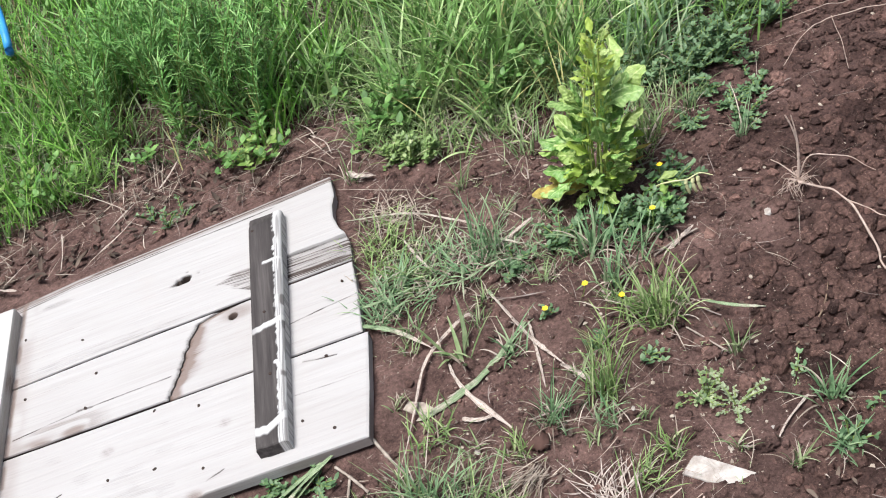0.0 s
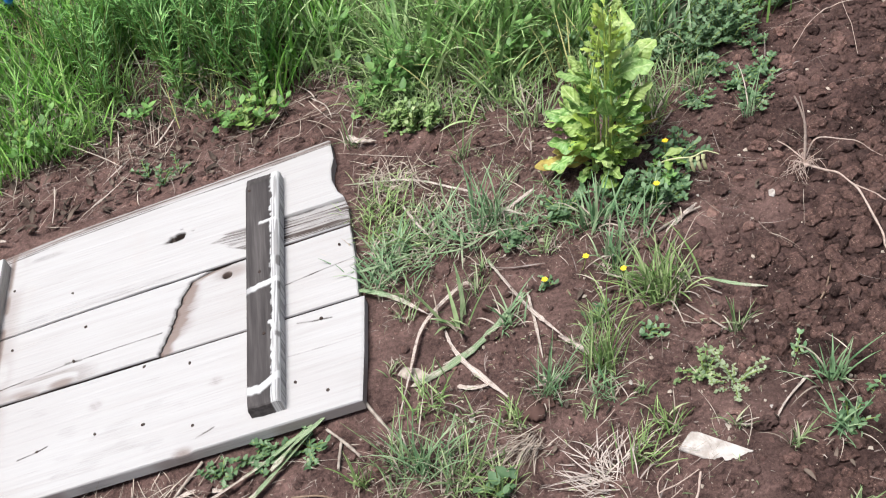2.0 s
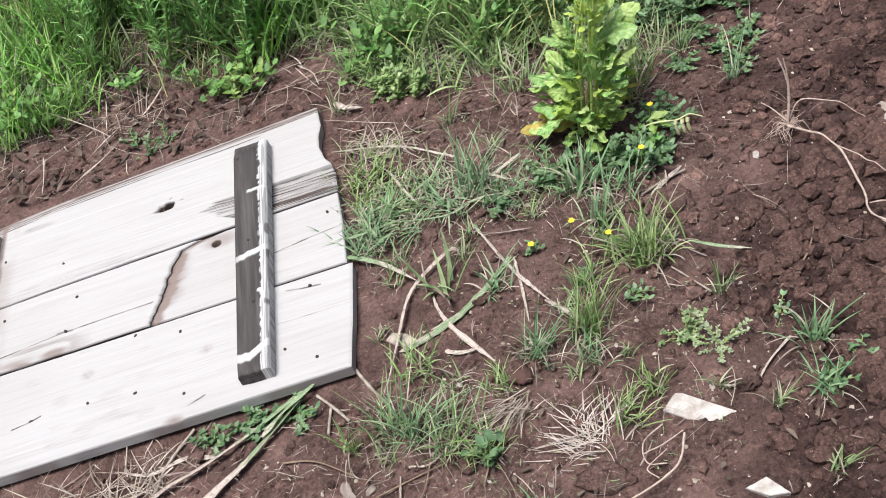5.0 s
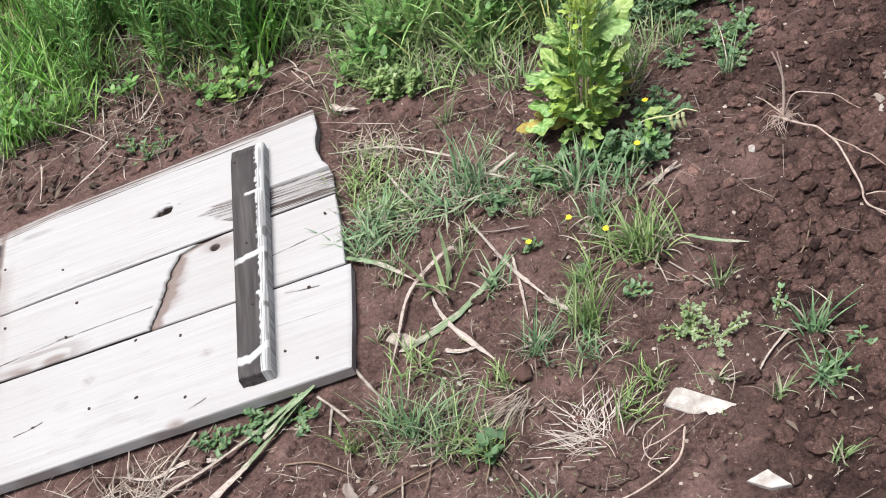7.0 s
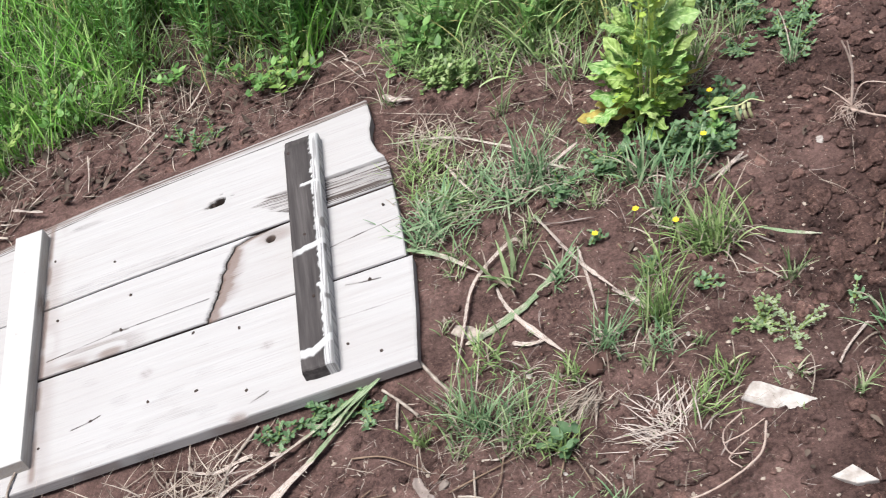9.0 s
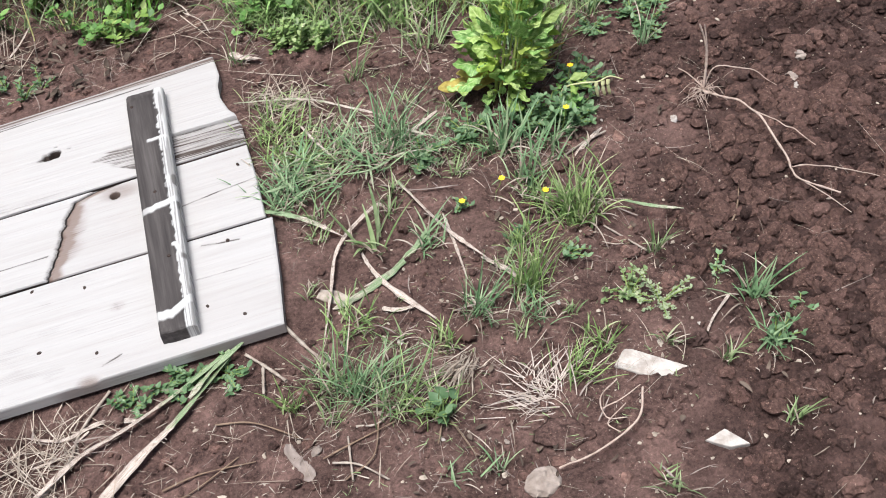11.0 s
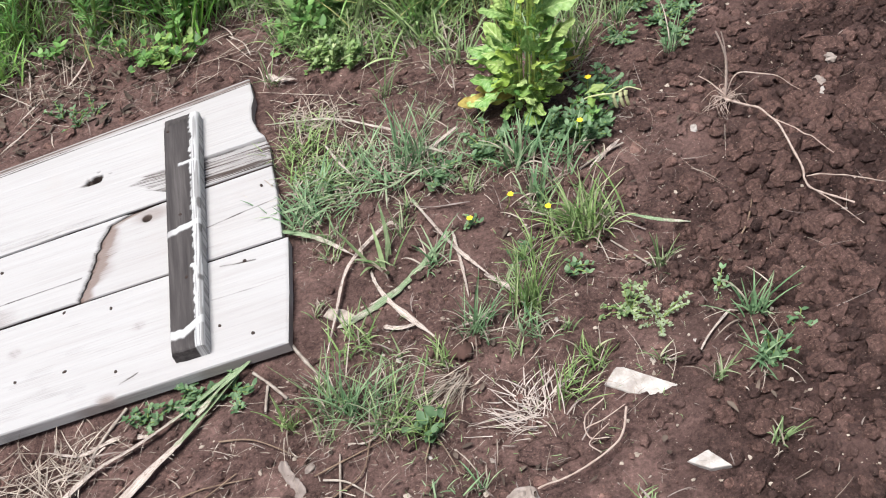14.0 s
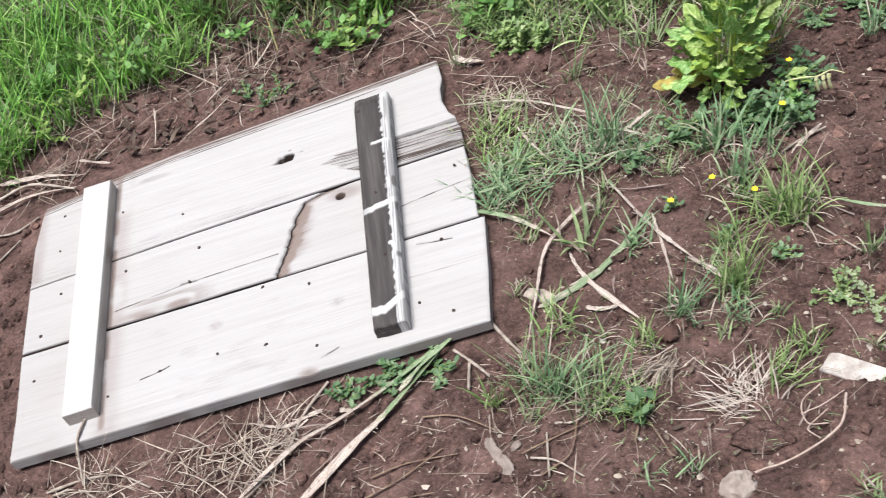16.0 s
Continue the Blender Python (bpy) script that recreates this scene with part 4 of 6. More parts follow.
for x, y, n, h in [(0.79, 0.16, 9, 0.05), (0.80, 0.20, 10, 0.05), (0.76, 0.06, 7, 0.04), (0.85, -0.06, 10, 0.05), (0.83, -0.10, 14, 0.06), (1.01, -0.10, 9, 0.04), (1.02, 0.01, 9, 0.05),
                   (1.08, -0.09, 7, 0.04), (0.90, 0.17, 9, 0.05), (0.92, 0.21, 12, 0.05), (1.02, 0.22, 12, 0.05), (1.10, 0.13, 12, 0.08), (1.19, 0.10, 9, 0.06), (0.74, -0.15, 9, 0.05), (0.99, 0.40, 8, 0.05), (1.05, 0.36, 10, 0.06)]:
    grass_tuft(x, y, n, h, 0.02, 0.6, TUFT, "tiny sparse tuft of grass and dead blades", 0.9, 0.0042)


def dry_tuft(x, y, n, size, spread, lean, tilt, label, mat=STRAW, curly=0.5):
    at = np.array((x, y, float(ground_z(x, y))))
    a = rng.uniform(0, 2 * np.pi, n)
    dx, dy = np.cos(a) * np.sin(lean) + tilt[0], np.sin(a) * np.sin(lean) + tilt[1]
    b = np.stack([x + spread * rng.normal(0, 1, n), y + spread * rng.normal(0, 1, n), np.full(n, at[2] + 0.004)], 1)
    v, f = blades(b, np.arctan2(dy, dx), size * rng.uniform(0.4, 1.1, n), np.clip(rng.normal(lean + 0.2, 0.3, n), 0.3, 1.6), rng.normal(0.3, 0.6, n), 0.0019 * rng.uniform(0.5, 1.5, n), 9, "grass", 0.25, True, curly)
    put("dry_grass_tuft", mesh_of("dry_grass_tuft", local(v, at), f, mat), None, label, "dry grass", "dry grass tufts", "stuff").location = at


dry_tuft(0.925, -0.122, 75, 0.075, 0.012, 1.0, (-1.4, -1.0), "flattened tuft of dry beige grass on soil")
dry_tuft(0.998, -0.205, 60, 0.055, 0.014, 1.1, (-1.5, 0.5), "matted pale dry grass roots on soil", PALEROOT, 0.6)
dry_tuft(1.015, -0.190, 32, 0.06, 0.014, 1.0, (0.7, 1.3), "matted pale dry grass roots on soil", PALEROOT, 0.6)
dry_tuft(0.30, -0.075, 74, 0.065, 0.035, 1.0, (0.1, -0.2), "tangle of dry straw in front of the panel")
dry_tuft(0.36, -0.10, 57, 0.065, 0.035, 1.0, (-0.2, 0.1), "tangle of dry straw in front of the panel")
dry_tuft(0.40, -0.06, 57, 0.06, 0.03, 1.1, (0.3, 0.1), "tangle of dry straw in front of the panel")
dry_tuft(0.28, -0.13, 48, 0.07, 0.05, 0.9, (0.0, 0.2), "tangle of dry straw in front of the panel")
dry_tuft(0.12, -0.06, 57, 0.08, 0.03, 1.0, (0.2, -0.1), "tangle of dry straw in front of the panel")
dry_tuft(0.30, 0.83, 30, 0.11, 0.05, 1.0, (0.0, -0.5), "dry straw hanging over the edge of the grass")
dry_tuft(0.18, 0.82, 30, 0.11, 0.06, 1.0, (0.1, -0.4), "dry straw hanging over the edge of the grass")
dry_tuft(0.44, 0.80, 30, 0.09, 0.05, 1.0, (0.1, -0.5), "dry straw hanging over the edge of the grass")
dry_tuft(0.66, 0.77, 20, 0.11, 0.04, 0.9, (0.1, -0.5), "dry straw hanging over the edge of the grass")
dry_tuft(0.79, 0.485, 70, 0.06, 0.02, 1.3, (0.5, -0.2), "tangle of dry straw beside the panel")
dry_tuft(0.835, 0.470, 60, 0.055, 0.022, 1.3, (0.2, -0.4), "tangle of dry straw beside the panel")
dry_tuft(0.96, 0.31, 50, 0.06, 0.04, 1.2, (0.1, -0.2), "dry blades round a grass tuft")
dry_tuft(0.81, 0.31, 50, 0.06, 0.04, 1.2, (0.3, -0.1), "dry blades among the grass beside the panel")
dry_tuft(0.34, 0.80, 26, 0.09, 0.02, 0.9, (0.0, -0.3), "fan of pale dry straw at the foot of the bank")
dry_tuft(0.07, 0.75, 26, 0.09, 0.04, 1.0, (0.2, -0.4), "fan of pale dry straw at the foot of the bank")
dry_tuft(0.70, 0.74, 22, 0.10, 0.03, 0.9, (0.0, -0.4), "fan of pale dry straw at the foot of the bank")
dry_tuft(0.95, 0.63, 30, 0.10, 0.06, 1.0, (0.0, -0.3), "dry straw hanging over the edge of the grass")
dry_tuft(-0.02, 0.64, 40, 0.11, 0.04, 1.2, (0.3, -0.1), "dry straw lying behind the panel")


# ---- dry stalks, straps, roots ----
def stalk(points, r0, r1, label, mat=PALESTRAW, name="dry_stalk", lift=0.005, category="dry stalk"):
    pts = on_ground(points, lift)
    at = np.array(pts[0])
    v, f = tube(local(pts, at), r0 * 0.75, r1 * 0.75)
    put(name, mesh_of(name, v, f, mat), None, label, category).location = at


def strap(points, w0, w1, label, mat=STRAW, lift=0.006, fresh=None):
    """A long leaf blade on the ground; fresh says how green it is at its start and end."""
    green = fresh or {"pale_green_blade": (0.75, 0.3), "bluish_grass": (0.9, 0.6), "yellow_green_leaf": (0.8, 0.4)}.get(mat.name, (-0.2, -0.2))
    pts = on_ground(points, lift)
    at = np.array(pts[0])
    v, f, across, along = ribbon(local(pts, at), w0, w1)
    me = mesh_of("flat_leaf_blade", v, f, mat if mat is GREYLEAF else LONGLEAF)
    for key, val in (("across", across), ("along", along), ("fresh", green[0] + (green[1] - green[0]) * along)):
        me.attributes.new(key, "FLOAT", "POINT").data.foreach_set("value", val.astype(np.float32))
    put("flat_leaf_blade", me, None, label, "leaf blade").location = at


pale = "pale dry plant stalk lying on the soil"
strap([(0.930, 0.225), (0.940, 0.193), (0.970, 0.107), (1.006, 0.031)], 0.006, 0.007, pale, STRAW, 0.010, (0.5, -0.3))
strap([(1.002, 0.038), (1.006, 0.031), (1.025, 0.004), (1.043, -0.023)], 0.009, 0.013, "pale flattened dry leaf sheath on soil")
strap([(0.900, 0.178), (0.886, 0.184), (0.838, 0.150), (0.810, 0.110), (0.787, 0.037), (0.762, -0.033)], 0.005, 0.007, pale, STRAW, 0.012)
strap([(0.968, 0.140), (0.959, 0.129), (0.906, 0.077), (0.860, 0.046), (0.806, 0.025), (0.785, 0.020)], 0.007, 0.012, "long flat grey-green leaf blade lying on soil", PALEGREEN)
strap([(0.972, 0.138), (0.922, 0.093), (0.878, 0.058), (0.835, 0.044)], 0.006, 0.010, "long flat grey-green leaf blade lying on soil", PALEGREEN)
strap([(0.847, 0.110), (0.852, 0.075), (0.868, 0.032), (0.912, -0.044)], 0.005, 0.011, "pale flattened dry leaf blade on soil")
strap([(0.727, 0.231), (0.763, 0.211), (0.793, 0.187), (0.829, 0.142)], 0.010, 0.006, "grey-green blade sticking out beside the panel", PALEGREEN, 0.016, (0.95, 0.0))
strap([(0.975, 0.137), (0.974, 0.071), (0.971, 0.004)], 0.006, 0.004, "thin dry leaf blade on soil")
stalk([(0.718, 0.017), (0.74, -0.03), (0.765, -0.076)], 0.0034, 0.003, pale)
stalk([(0.658, -0.005), (0.68, -0.035), (0.701, -0.069)], 0.003, 0.003, pale)
stalk([(0.676, -0.034), (0.672, -0.06), (0.669, -0.081)], 0.003, 0.0028, pale)
strap([(0.64, 0.004), (0.562, -0.032), (0.486, -0.064), (0.419, -0.089), (0.33, -0.155)], 0.011, 0.015, "broad pale strap leaf, green at the root end", PALESTRAW, 0.012, (1.1, -1.4))
strap([(0.64, -0.004), (0.55, -0.076), (0.498, -0.116), (0.40, -0.20)], 0.013, 0.017, "broad pale strap leaf, green at the root end", PALESTRAW, 0.012, (1.3, -1.3))
strap([(0.66, 0.006), (0.612, -0.02), (0.575, -0.05)], 0.006, 0.014, "green strap leaf at the panel's edge", PALEGREEN, 0.016)
stalk([(0.475, 0.004), (0.43, -0.04), (0.403, -0.093), (0.33, -0.16)], 0.0030, 0.0038, pale)
strap([(0.503, -0.05), (0.455, -0.038), (0.405, -0.046), (0.355, -0.024)], 0.007, 0.005, "crumpled dry leaf blade on soil")
strap([(0.44, -0.045), (0.40, -0.07), (0.36, -0.075)], 0.006, 0.004, "crumpled dry leaf blade on soil")
stalk([(0.048, -0.043), (0.108, -0.038), (0.161, -0.051), (0.209, -0.087)], 0.003, 0.002, pale)
stalk([(0.03, -0.06), (0.09, -0.05), (0.15, -0.10)], 0.0025, 0.002, pale)
stalk([(-0.111, 0.631), (-0.046, 0.644), (0.048, 0.587)], 0.004, 0.003, pale, STRAW, "dry_stalk", 0.012)
strap([(-0.117, 0.675), (-0.025, 0.658), (0.061, 0.619)], 0.010, 0.006, "pale dry leaf blade behind the panel", STRAW, 0.012)
strap([(-0.117, 0.60), (-0.04, 0.61), (0.06, 0.59)], 0.008, 0.005, "pale dry leaf blade behind the panel", STRAW, 0.012)
strap([(0.053, 0.657), (0.085, 0.635), (0.116, 0.617)], 0.012, 0.010, "white dry sheath behind the panel", STRAW, 0.02)
stalk([(-0.12, 0.548), (-0.066, 0.533), (-0.02, 0.55)], 0.004, 0.002, pale)
stalk([(-0.12, 0.44), (-0.052, 0.506)], 0.003, 0.002, pale)
strap([(0.748, 0.622), (0.768, 0.600), (0.797, 0.592)], 0.013, 0.010, "pale curved sliver of bark on soil", STRAW, 0.010)
for run in ([(0.283, 0.715), (0.308, 0.743), (0.336, 0.771)], [(0.307, 0.897), (0.310, 0.835), (0.312, 0.777)], [(0.384, 0.790), (0.405, 0.825), (0.425, 0.870)], [(0.190, 0.750), (0.195, 0.690), (0.197, 0.640)],
            [(0.690, 0.780), (0.715, 0.745), (0.725, 0.700)], [(0.668, 0.835), (0.690, 0.800), (0.700, 0.765)], [(0.15, 0.735), (0.11, 0.70), (0.08, 0.66)], [(0.34, 0.725), (0.30, 0.68), (0.27, 0.65)], [(0.24, 0.87), (0.26, 0.85), (0.28, 0.855)]):
    strap(run, 0.0036, 0.003, "pale dry blade hanging from the foot of the bank", STRAW, 0.012)
strap([(1.215, 0.062), (1.255, 0.036), (1.291, 0.018)], 0.007, 0.004, "fallen pale green grass blade", PALEGREEN, 0.03)
stalk([(1.182, 0.044), (1.222, -0.022)], 0.0022, 0.002, pale)
stalk([(1.182, 0.202), (1.22, 0.22), (1.257, 0.23)], 0.0035, 0.002, pale)
strap([(1.289, -0.137), (1.25, -0.17), (1.226, -0.198)], 0.006, 0.004, "limp dry grass blade on soil")
strap([(1.181, -0.187), (1.205, -0.195), (1.226, -0.183)], 0.004, 0.003, "limp dry grass blade on soil")
strap([(0.684, -0.165), (0.684, -0.180), (0.694, -0.205), (0.704, -0.232)], 0.014, 0.024, "grey curled dead leaf on soil", GREYLEAF)
strap([(1.262, -0.262), (1.268, -0.285)], 0.012, 0.010, "beige dead leaf on soil", STRAW)
lean_v, lean_f = tube([(0.0, 0.0, 0.0), (-0.010, -0.035, 0.0015), (-0.015, -0.052, -0.010), (-0.013, -0.098, -0.031)], 0.0017, 0.0021)
put("dry_stalk", mesh_of("dry_stalk", lean_v, lean_f, PALESTRAW), None, "pale dry stalk leaning over the front board", "dry stalk").location = (0.119, 0.048, THICK + 0.002)
strap([(0.848, -0.002), (0.87, -0.012), (0.896, -0.012)], 0.007, 0.008, "pale flattened dry leaf blade on soil")
lying = "long pale green blade lying across the grass"
strap([(0.733, 0.48), (0.838, 0.457), (0.905, 0.411), (0.951, 0.369)], 0.004, 0.004, lying, PALEGREEN, 0.018, (0.35, 0.1))
strap([(0.79, 0.361), (0.868, 0.343), (0.954, 0.324), (1.006, 0.288)], 0.003, 0.005, lying, PALEGREEN, 0.024)
strap([(0.807, 0.282), (0.893, 0.253), (0.944, 0.268), (0.986, 0.269)], 0.003, 0.004, lying, PALEGREEN, 0.020)
strap([(0.742, 0.246), (0.782, 0.255), (0.827, 0.269)], 0.006, 0.004, "fresh green blade lying beside the panel", BLUEGRASS, 0.034)
strap([(0.82, 0.4), (0.836, 0.351), (0.857, 0.297)], 0.004, 0.006, "tan flattened dead blade on the grass", STRAW, 0.020)
strap([(0.76, 0.283), (0.808, 0.31)], 0.004, 0.004, lying, PALEGREEN, 0.034)
strap([(0.906, 0.23), (0.952, 0.198), (1.012, 0.184)], 0.003, 0.003, "thin greyish dead blade on soil", GREYLEAF, 0.006)
strap([(0.903, 0.29), (0.899, 0.257), (0.893, 0.208)], 0.004, 0.004, lying, PALEGREEN, 0.020)
strap([(1.028, 0.348), (0.993, 0.327), (0.953, 0.302)], 0.005, 0.007, "tan flattened dead blade on the grass", STRAW, 0.018)
twigs = "thin brown twig lying on the soil"
for a, b, c in [((0.60, -0.10), (0.65, -0.12), (0.71, -0.17)), ((0.52, -0.17), (0.57, -0.165), (0.64, -0.175)), ((0.50, -0.20), (0.56, -0.185), (0.62, -0.16)), ((0.46, -0.215), (0.52, -0.21), (0.60, -0.22)),
                ((1.30, -0.05), (1.36, 0.00), (1.40, 0.07)), ((0.72, -0.20), (0.77, -0.19), (0.82, -0.18)), ((0.74, -0.24), (0.78, -0.22), (0.80, -0.17)), ((0.86, -0.23), (0.88, -0.20), (0.90, -0.26))]:
    stalk([a, b, c], 0.002, 0.0012, twigs, TWIG, "twig", 0.005, "twig")
for a, b, c in [((0.748, -0.245), (0.752, -0.215), (0.757, -0.18)), ((0.73, -0.21), (0.76, -0.225), (0.79, -0.26)), ((0.77, -0.17), (0.80, -0.175), (0.84, -0.145)), ((1.09, 0.42), (1.17, 0.40), (1.25, 0.41))]:
    stalk([a, b, c], 0.0024, 0.0018, pale)


def dry_root(label, branches, thin=0.38):
    first = branches[0][0][0]
    at = np.array((*first[:2], float(ground_z(*first[:2]))))
    root = thing("dry_root", at, label, "root")
    for pts, r0, r1 in branches:
        r0, r1 = thin * r0, 1.1 * thin * r1
        p = [(x, y, max(float(ground_z(x, y)), float(surface_z(x, y))) + z + 0.006) for x, y, z in curve_points(pts, 4)]
        v, f = tube(local(p, at), r0, r1, 6, 3)
        put("branch", mesh_of("branch", v, f, ROOT), root)


whisk = [([(1.424, 0.25, 0.006), (1.424 + 0.022 * math.cos(a), 0.245 + 0.02 * math.sin(a), 0.016), (1.424 + (0.035 + 0.01 * math.sin(7 * a)) * math.cos(a + 0.5), 0.245 + 0.035 * math.sin(a + 0.5), 0.004)], 0.0014, 0.0006) for a in (0.2, 2.2, 3.7, 4.9)]
whisk += [([(1.424, 0.248, 0.004), (1.424 + d * math.cos(a), 0.246 + d * math.sin(a), 0.012), (1.424 + 1.9 * d * math.cos(a + w), 0.244 + 1.9 * d * math.sin(a + w), -0.004)], 0.0012, 0.0006) for a, d, w in ((2.9, 0.014, 0.6), (3.3, 0.02, -0.3), (3.9, 0.017, 0.5), (4.4, 0.013, -0.6), (5.2, 0.018, 0.4), (0.7, 0.016, 0.7), (1.5, 0.012, -0.5), (5.9, 0.02, -0.4))]
dry_root("pale uprooted plant with long forked dry roots", [
    ([(1.424, 0.248, 0.008), (1.432, 0.258, 0.04), (1.436, 0.265, 0.065)], 0.0055, 0.005),
    ([(1.436, 0.265, 0.065), (1.433, 0.27, 0.09), (1.428, 0.276, 0.112)], 0.0045, 0.003),
    ([(1.436, 0.265, 0.065), (1.437, 0.270, 0.085), (1.436, 0.276, 0.108)], 0.0035, 0.002),
    ([(1.424, 0.248, 0.012), (1.408, 0.268, 0.03), (1.396, 0.280, 0.038)], 0.003, 0.002),
    ([(1.424, 0.248, 0.01), (1.452, 0.264, 0.03), (1.498, 0.238, 0.022), (1.530, 0.212, 0.004)], 0.003, 0.0012),
    ([(1.42, 0.24, 0.012), (1.461, 0.165, 0.020), (1.463, 0.056, 0.018), (1.456, 0.01, 0.018), (1.501, -0.034, 0.01)], 0.0042, 0.0035),
    ([(1.462, 0.160, 0.020), (1.490, 0.110, 0.018), (1.513, 0.062, 0.01)], 0.0026, 0.0015),
    ([(1.463, 0.035, 0.012), (1.52, 0.0, 0.02), (1.565, -0.026, 0.01)], 0.0028, 0.0012),
    ([(1.458, 0.012, 0.014), (1.48, -0.035, 0.014), (1.497, -0.073, 0.008)], 0.0028, 0.0012)] + whisk, 0.40)
dry_root("tangle of pale hair roots on dug soil", [
    ([(1.424, 0.246, 0.008), (1.424 + d * math.cos(a), 0.246 + d * math.sin(a), 0.016), (1.424 + 1.8 * d * math.cos(a + w), 0.243 + 1.8 * d * math.sin(a + w), 0.002)], 0.0016, 0.0008) for a, d, w in (
        (rng.normal(4.0, 1.4), rng.uniform(0.006, 0.022), rng.normal(0, 1.0)) for _ in range(24))])
dry_root("thin curled pale root on the soil", [
    ([(1.116, -0.258, 0.02), (1.095, -0.294, 0.012), (1.037, -0.314, 0.008), (0.985, -0.319, 0.006)], 0.0035, 0.0025),
    ([(1.095, -0.225, 0.008), (1.066, -0.245, 0.012), (1.062, -0.275, 0.01), (1.084, -0.285, 0.01)], 0.0022, 0.0016),
    ([(1.062, -0.262, 0.01), (1.09, -0.26, 0.015), (1.116, -0.25, 0.015)], 0.002, 0.0016),
    ([(1.07, -0.30, 0.008), (1.06, -0.285, 0.012), (1.09, -0.268, 0.014)], 0.002, 0.0014)], 0.46)
dry_root("dry pale roots sprawling on dug soil", [
    ([(1.50, 0.51, 0.008), (1.565, 0.565, 0.016), (1.621, 0.582, 0.012), (1.72, 0.56, 0.01)], 0.0016, 0.0024),
    ([(1.613, 0.587, 0.012), (1.60, 0.51, 0.01), (1.584, 0.445, 0.006)], 0.0016, 0.001),
    ([(1.53, 0.63, 0.01), (1.60, 0.62, 0.016), (1.68, 0.60, 0.01)], 0.002, 0.0014)])


def straw_litter(name, n, x0, x1, y0, y1, size, mat, label, curly=0.45, thick=0.004):
    """Short bits of straw and dead blade strewn flat on the soil."""
    x, y = rng.uniform(x0, x1, n), rng.uniform(y0, y1, n)
    k = (vnoise(x * 9, y * 9, 44) + 0.5 > rng.uniform(0.1, 0.9, n)) & ~((x > -0.01) & (x < 0.745) & (y > -0.01) & (y < 0.62)) & (tilled(x, y) < rng.uniform(0.3, 1.6, n))
    x, y = x[k], y[k]
    m = len(x)
    b = np.stack([x, y, ground_z(x, y) + rng.uniform(0.005, 0.012, m)], 1)
    v, f = blades(b, rng.uniform(0, 6.3, m), size * rng.uniform(0.25, 1.2, m), rng.uniform(1.1, 1.6, m), rng.normal(0.1, 0.4, m), 0.25 * thick + 0.75 * thick * rng.uniform(0, 1, m) ** 3, 8, "grass", 0.2, True, curly)
    put(name, mesh_of(name, v, f, mat), None, label, "straw", "", "stuff")


straw_litter("straw_litter", 360, 0.55, 1.35, -0.45, 0.48, 0.05, STRAW, "bits of dry straw strewn on the soil", 0.35, 0.0026)
straw_litter("straw_litter", 110, 1.1, 1.8, -0.45, 0.66, 0.04, STRAW, "bits of dry straw strewn on the soil", 0.45, 0.0022)
straw_litter("straw_litter", 420, -0.3, 0.72, -0.4, 0.0, 0.07, STRAW, "bits of dry straw strewn before the panel", 0.4, 0.0026)
straw_litter("straw_litter", 260, -0.3, 0.85, 0.56, 0.88, 0.06, STRAW, "bits of dry straw strewn behind the panel", 0.5, 0.0026)
straw_litter("root_hairs", 420, 0.5, 1.6, -0.45, 0.7, 0.10, STRAW, "thin curly dry roots and straws on the soil", 0.9, 0.0016)
straw_litter("twig_litter", 520, 0.3, 1.7, -0.45, 0.8, 0.045, GREYLEAF, "bits of dark dead stems strewn on the soil")

straw_litter("fine_litter", 2000, 0.70, 1.32, -0.42, 0.44, 0.012, PALESTRAW, "fine crumbs of dead grass covering the soil", 0.3, 0.0018)
straw_litter("fine_litter", 1300, 0.70, 1.32, -0.42, 0.50, 0.016, GREYLEAF, "fine crumbs of dead grass covering the soil", 0.4, 0.0022)
straw_litter("fine_litter", 1500, -0.3, 0.85, 0.58, 0.95, 0.020, GREYLEAF, "fine crumbs of dead grass behind the panel", 0.6, 0.0026)
straw_litter("fine_litter", 2800, -0.3, 0.75, -0.45, 0.0, 0.016, PALESTRAW, "fine crumbs of dead grass before the panel", 0.3, 0.0022)
straw_litter("moss_shreds", 1500, 0.72, 1.24, -0.30, 0.52, 0.013, TUFT, "fine green shoots and shreds on the soil", 0.6, 0.0022)


def dead_leaves(n, x0, x1, y0, y1, size, mat, label):
    """Crumpled bits of dead leaf on the soil at the foot of the bank."""
    x, y = rng.uniform(x0, x1, n), rng.uniform(y0, y1, n)
    k = (vnoise(x * 8, y * 8, 52) + 0.5 > rng.uniform(0.2, 0.8, n)) & ~((x > -0.02) & (x < 0.76) & (y > -0.02) & (y < 0.63))
    x, y = x[k], y[k]
    m = len(x)
    b = np.stack([x, y, ground_z(x, y) + rng.uniform(0.003, 0.012, m)], 1)
    v, f = blades(b, rng.uniform(0, 6.3, m), size * rng.uniform(0.3, 1.2, m), rng.uniform(0.7, 1.6, m), rng.normal(0.3, 0.7, m), size * 0.4 * rng.uniform(0.4, 1.2, m), 6, "leaf", 0.3, True, 0.5)
    put("dead_leaves", mesh_of("dead_leaves", v, f, mat), None, label, "dead leaves", "", "stuff")


DARKLEAF = leaf_material("dark_dead_leaf", [(0.0, (0.030, 0.022, 0.018)), (0.6, (0.085, 0.062, 0.05)), (1.0, (0.20, 0.155, 0.125))], 0.8, 0.1, 0.15)
dead_leaves(700, -0.2, 0.95, 0.64, 0.95, 0.026, DARKLEAF, "dark crumpled dead leaves at the foot of the bank")
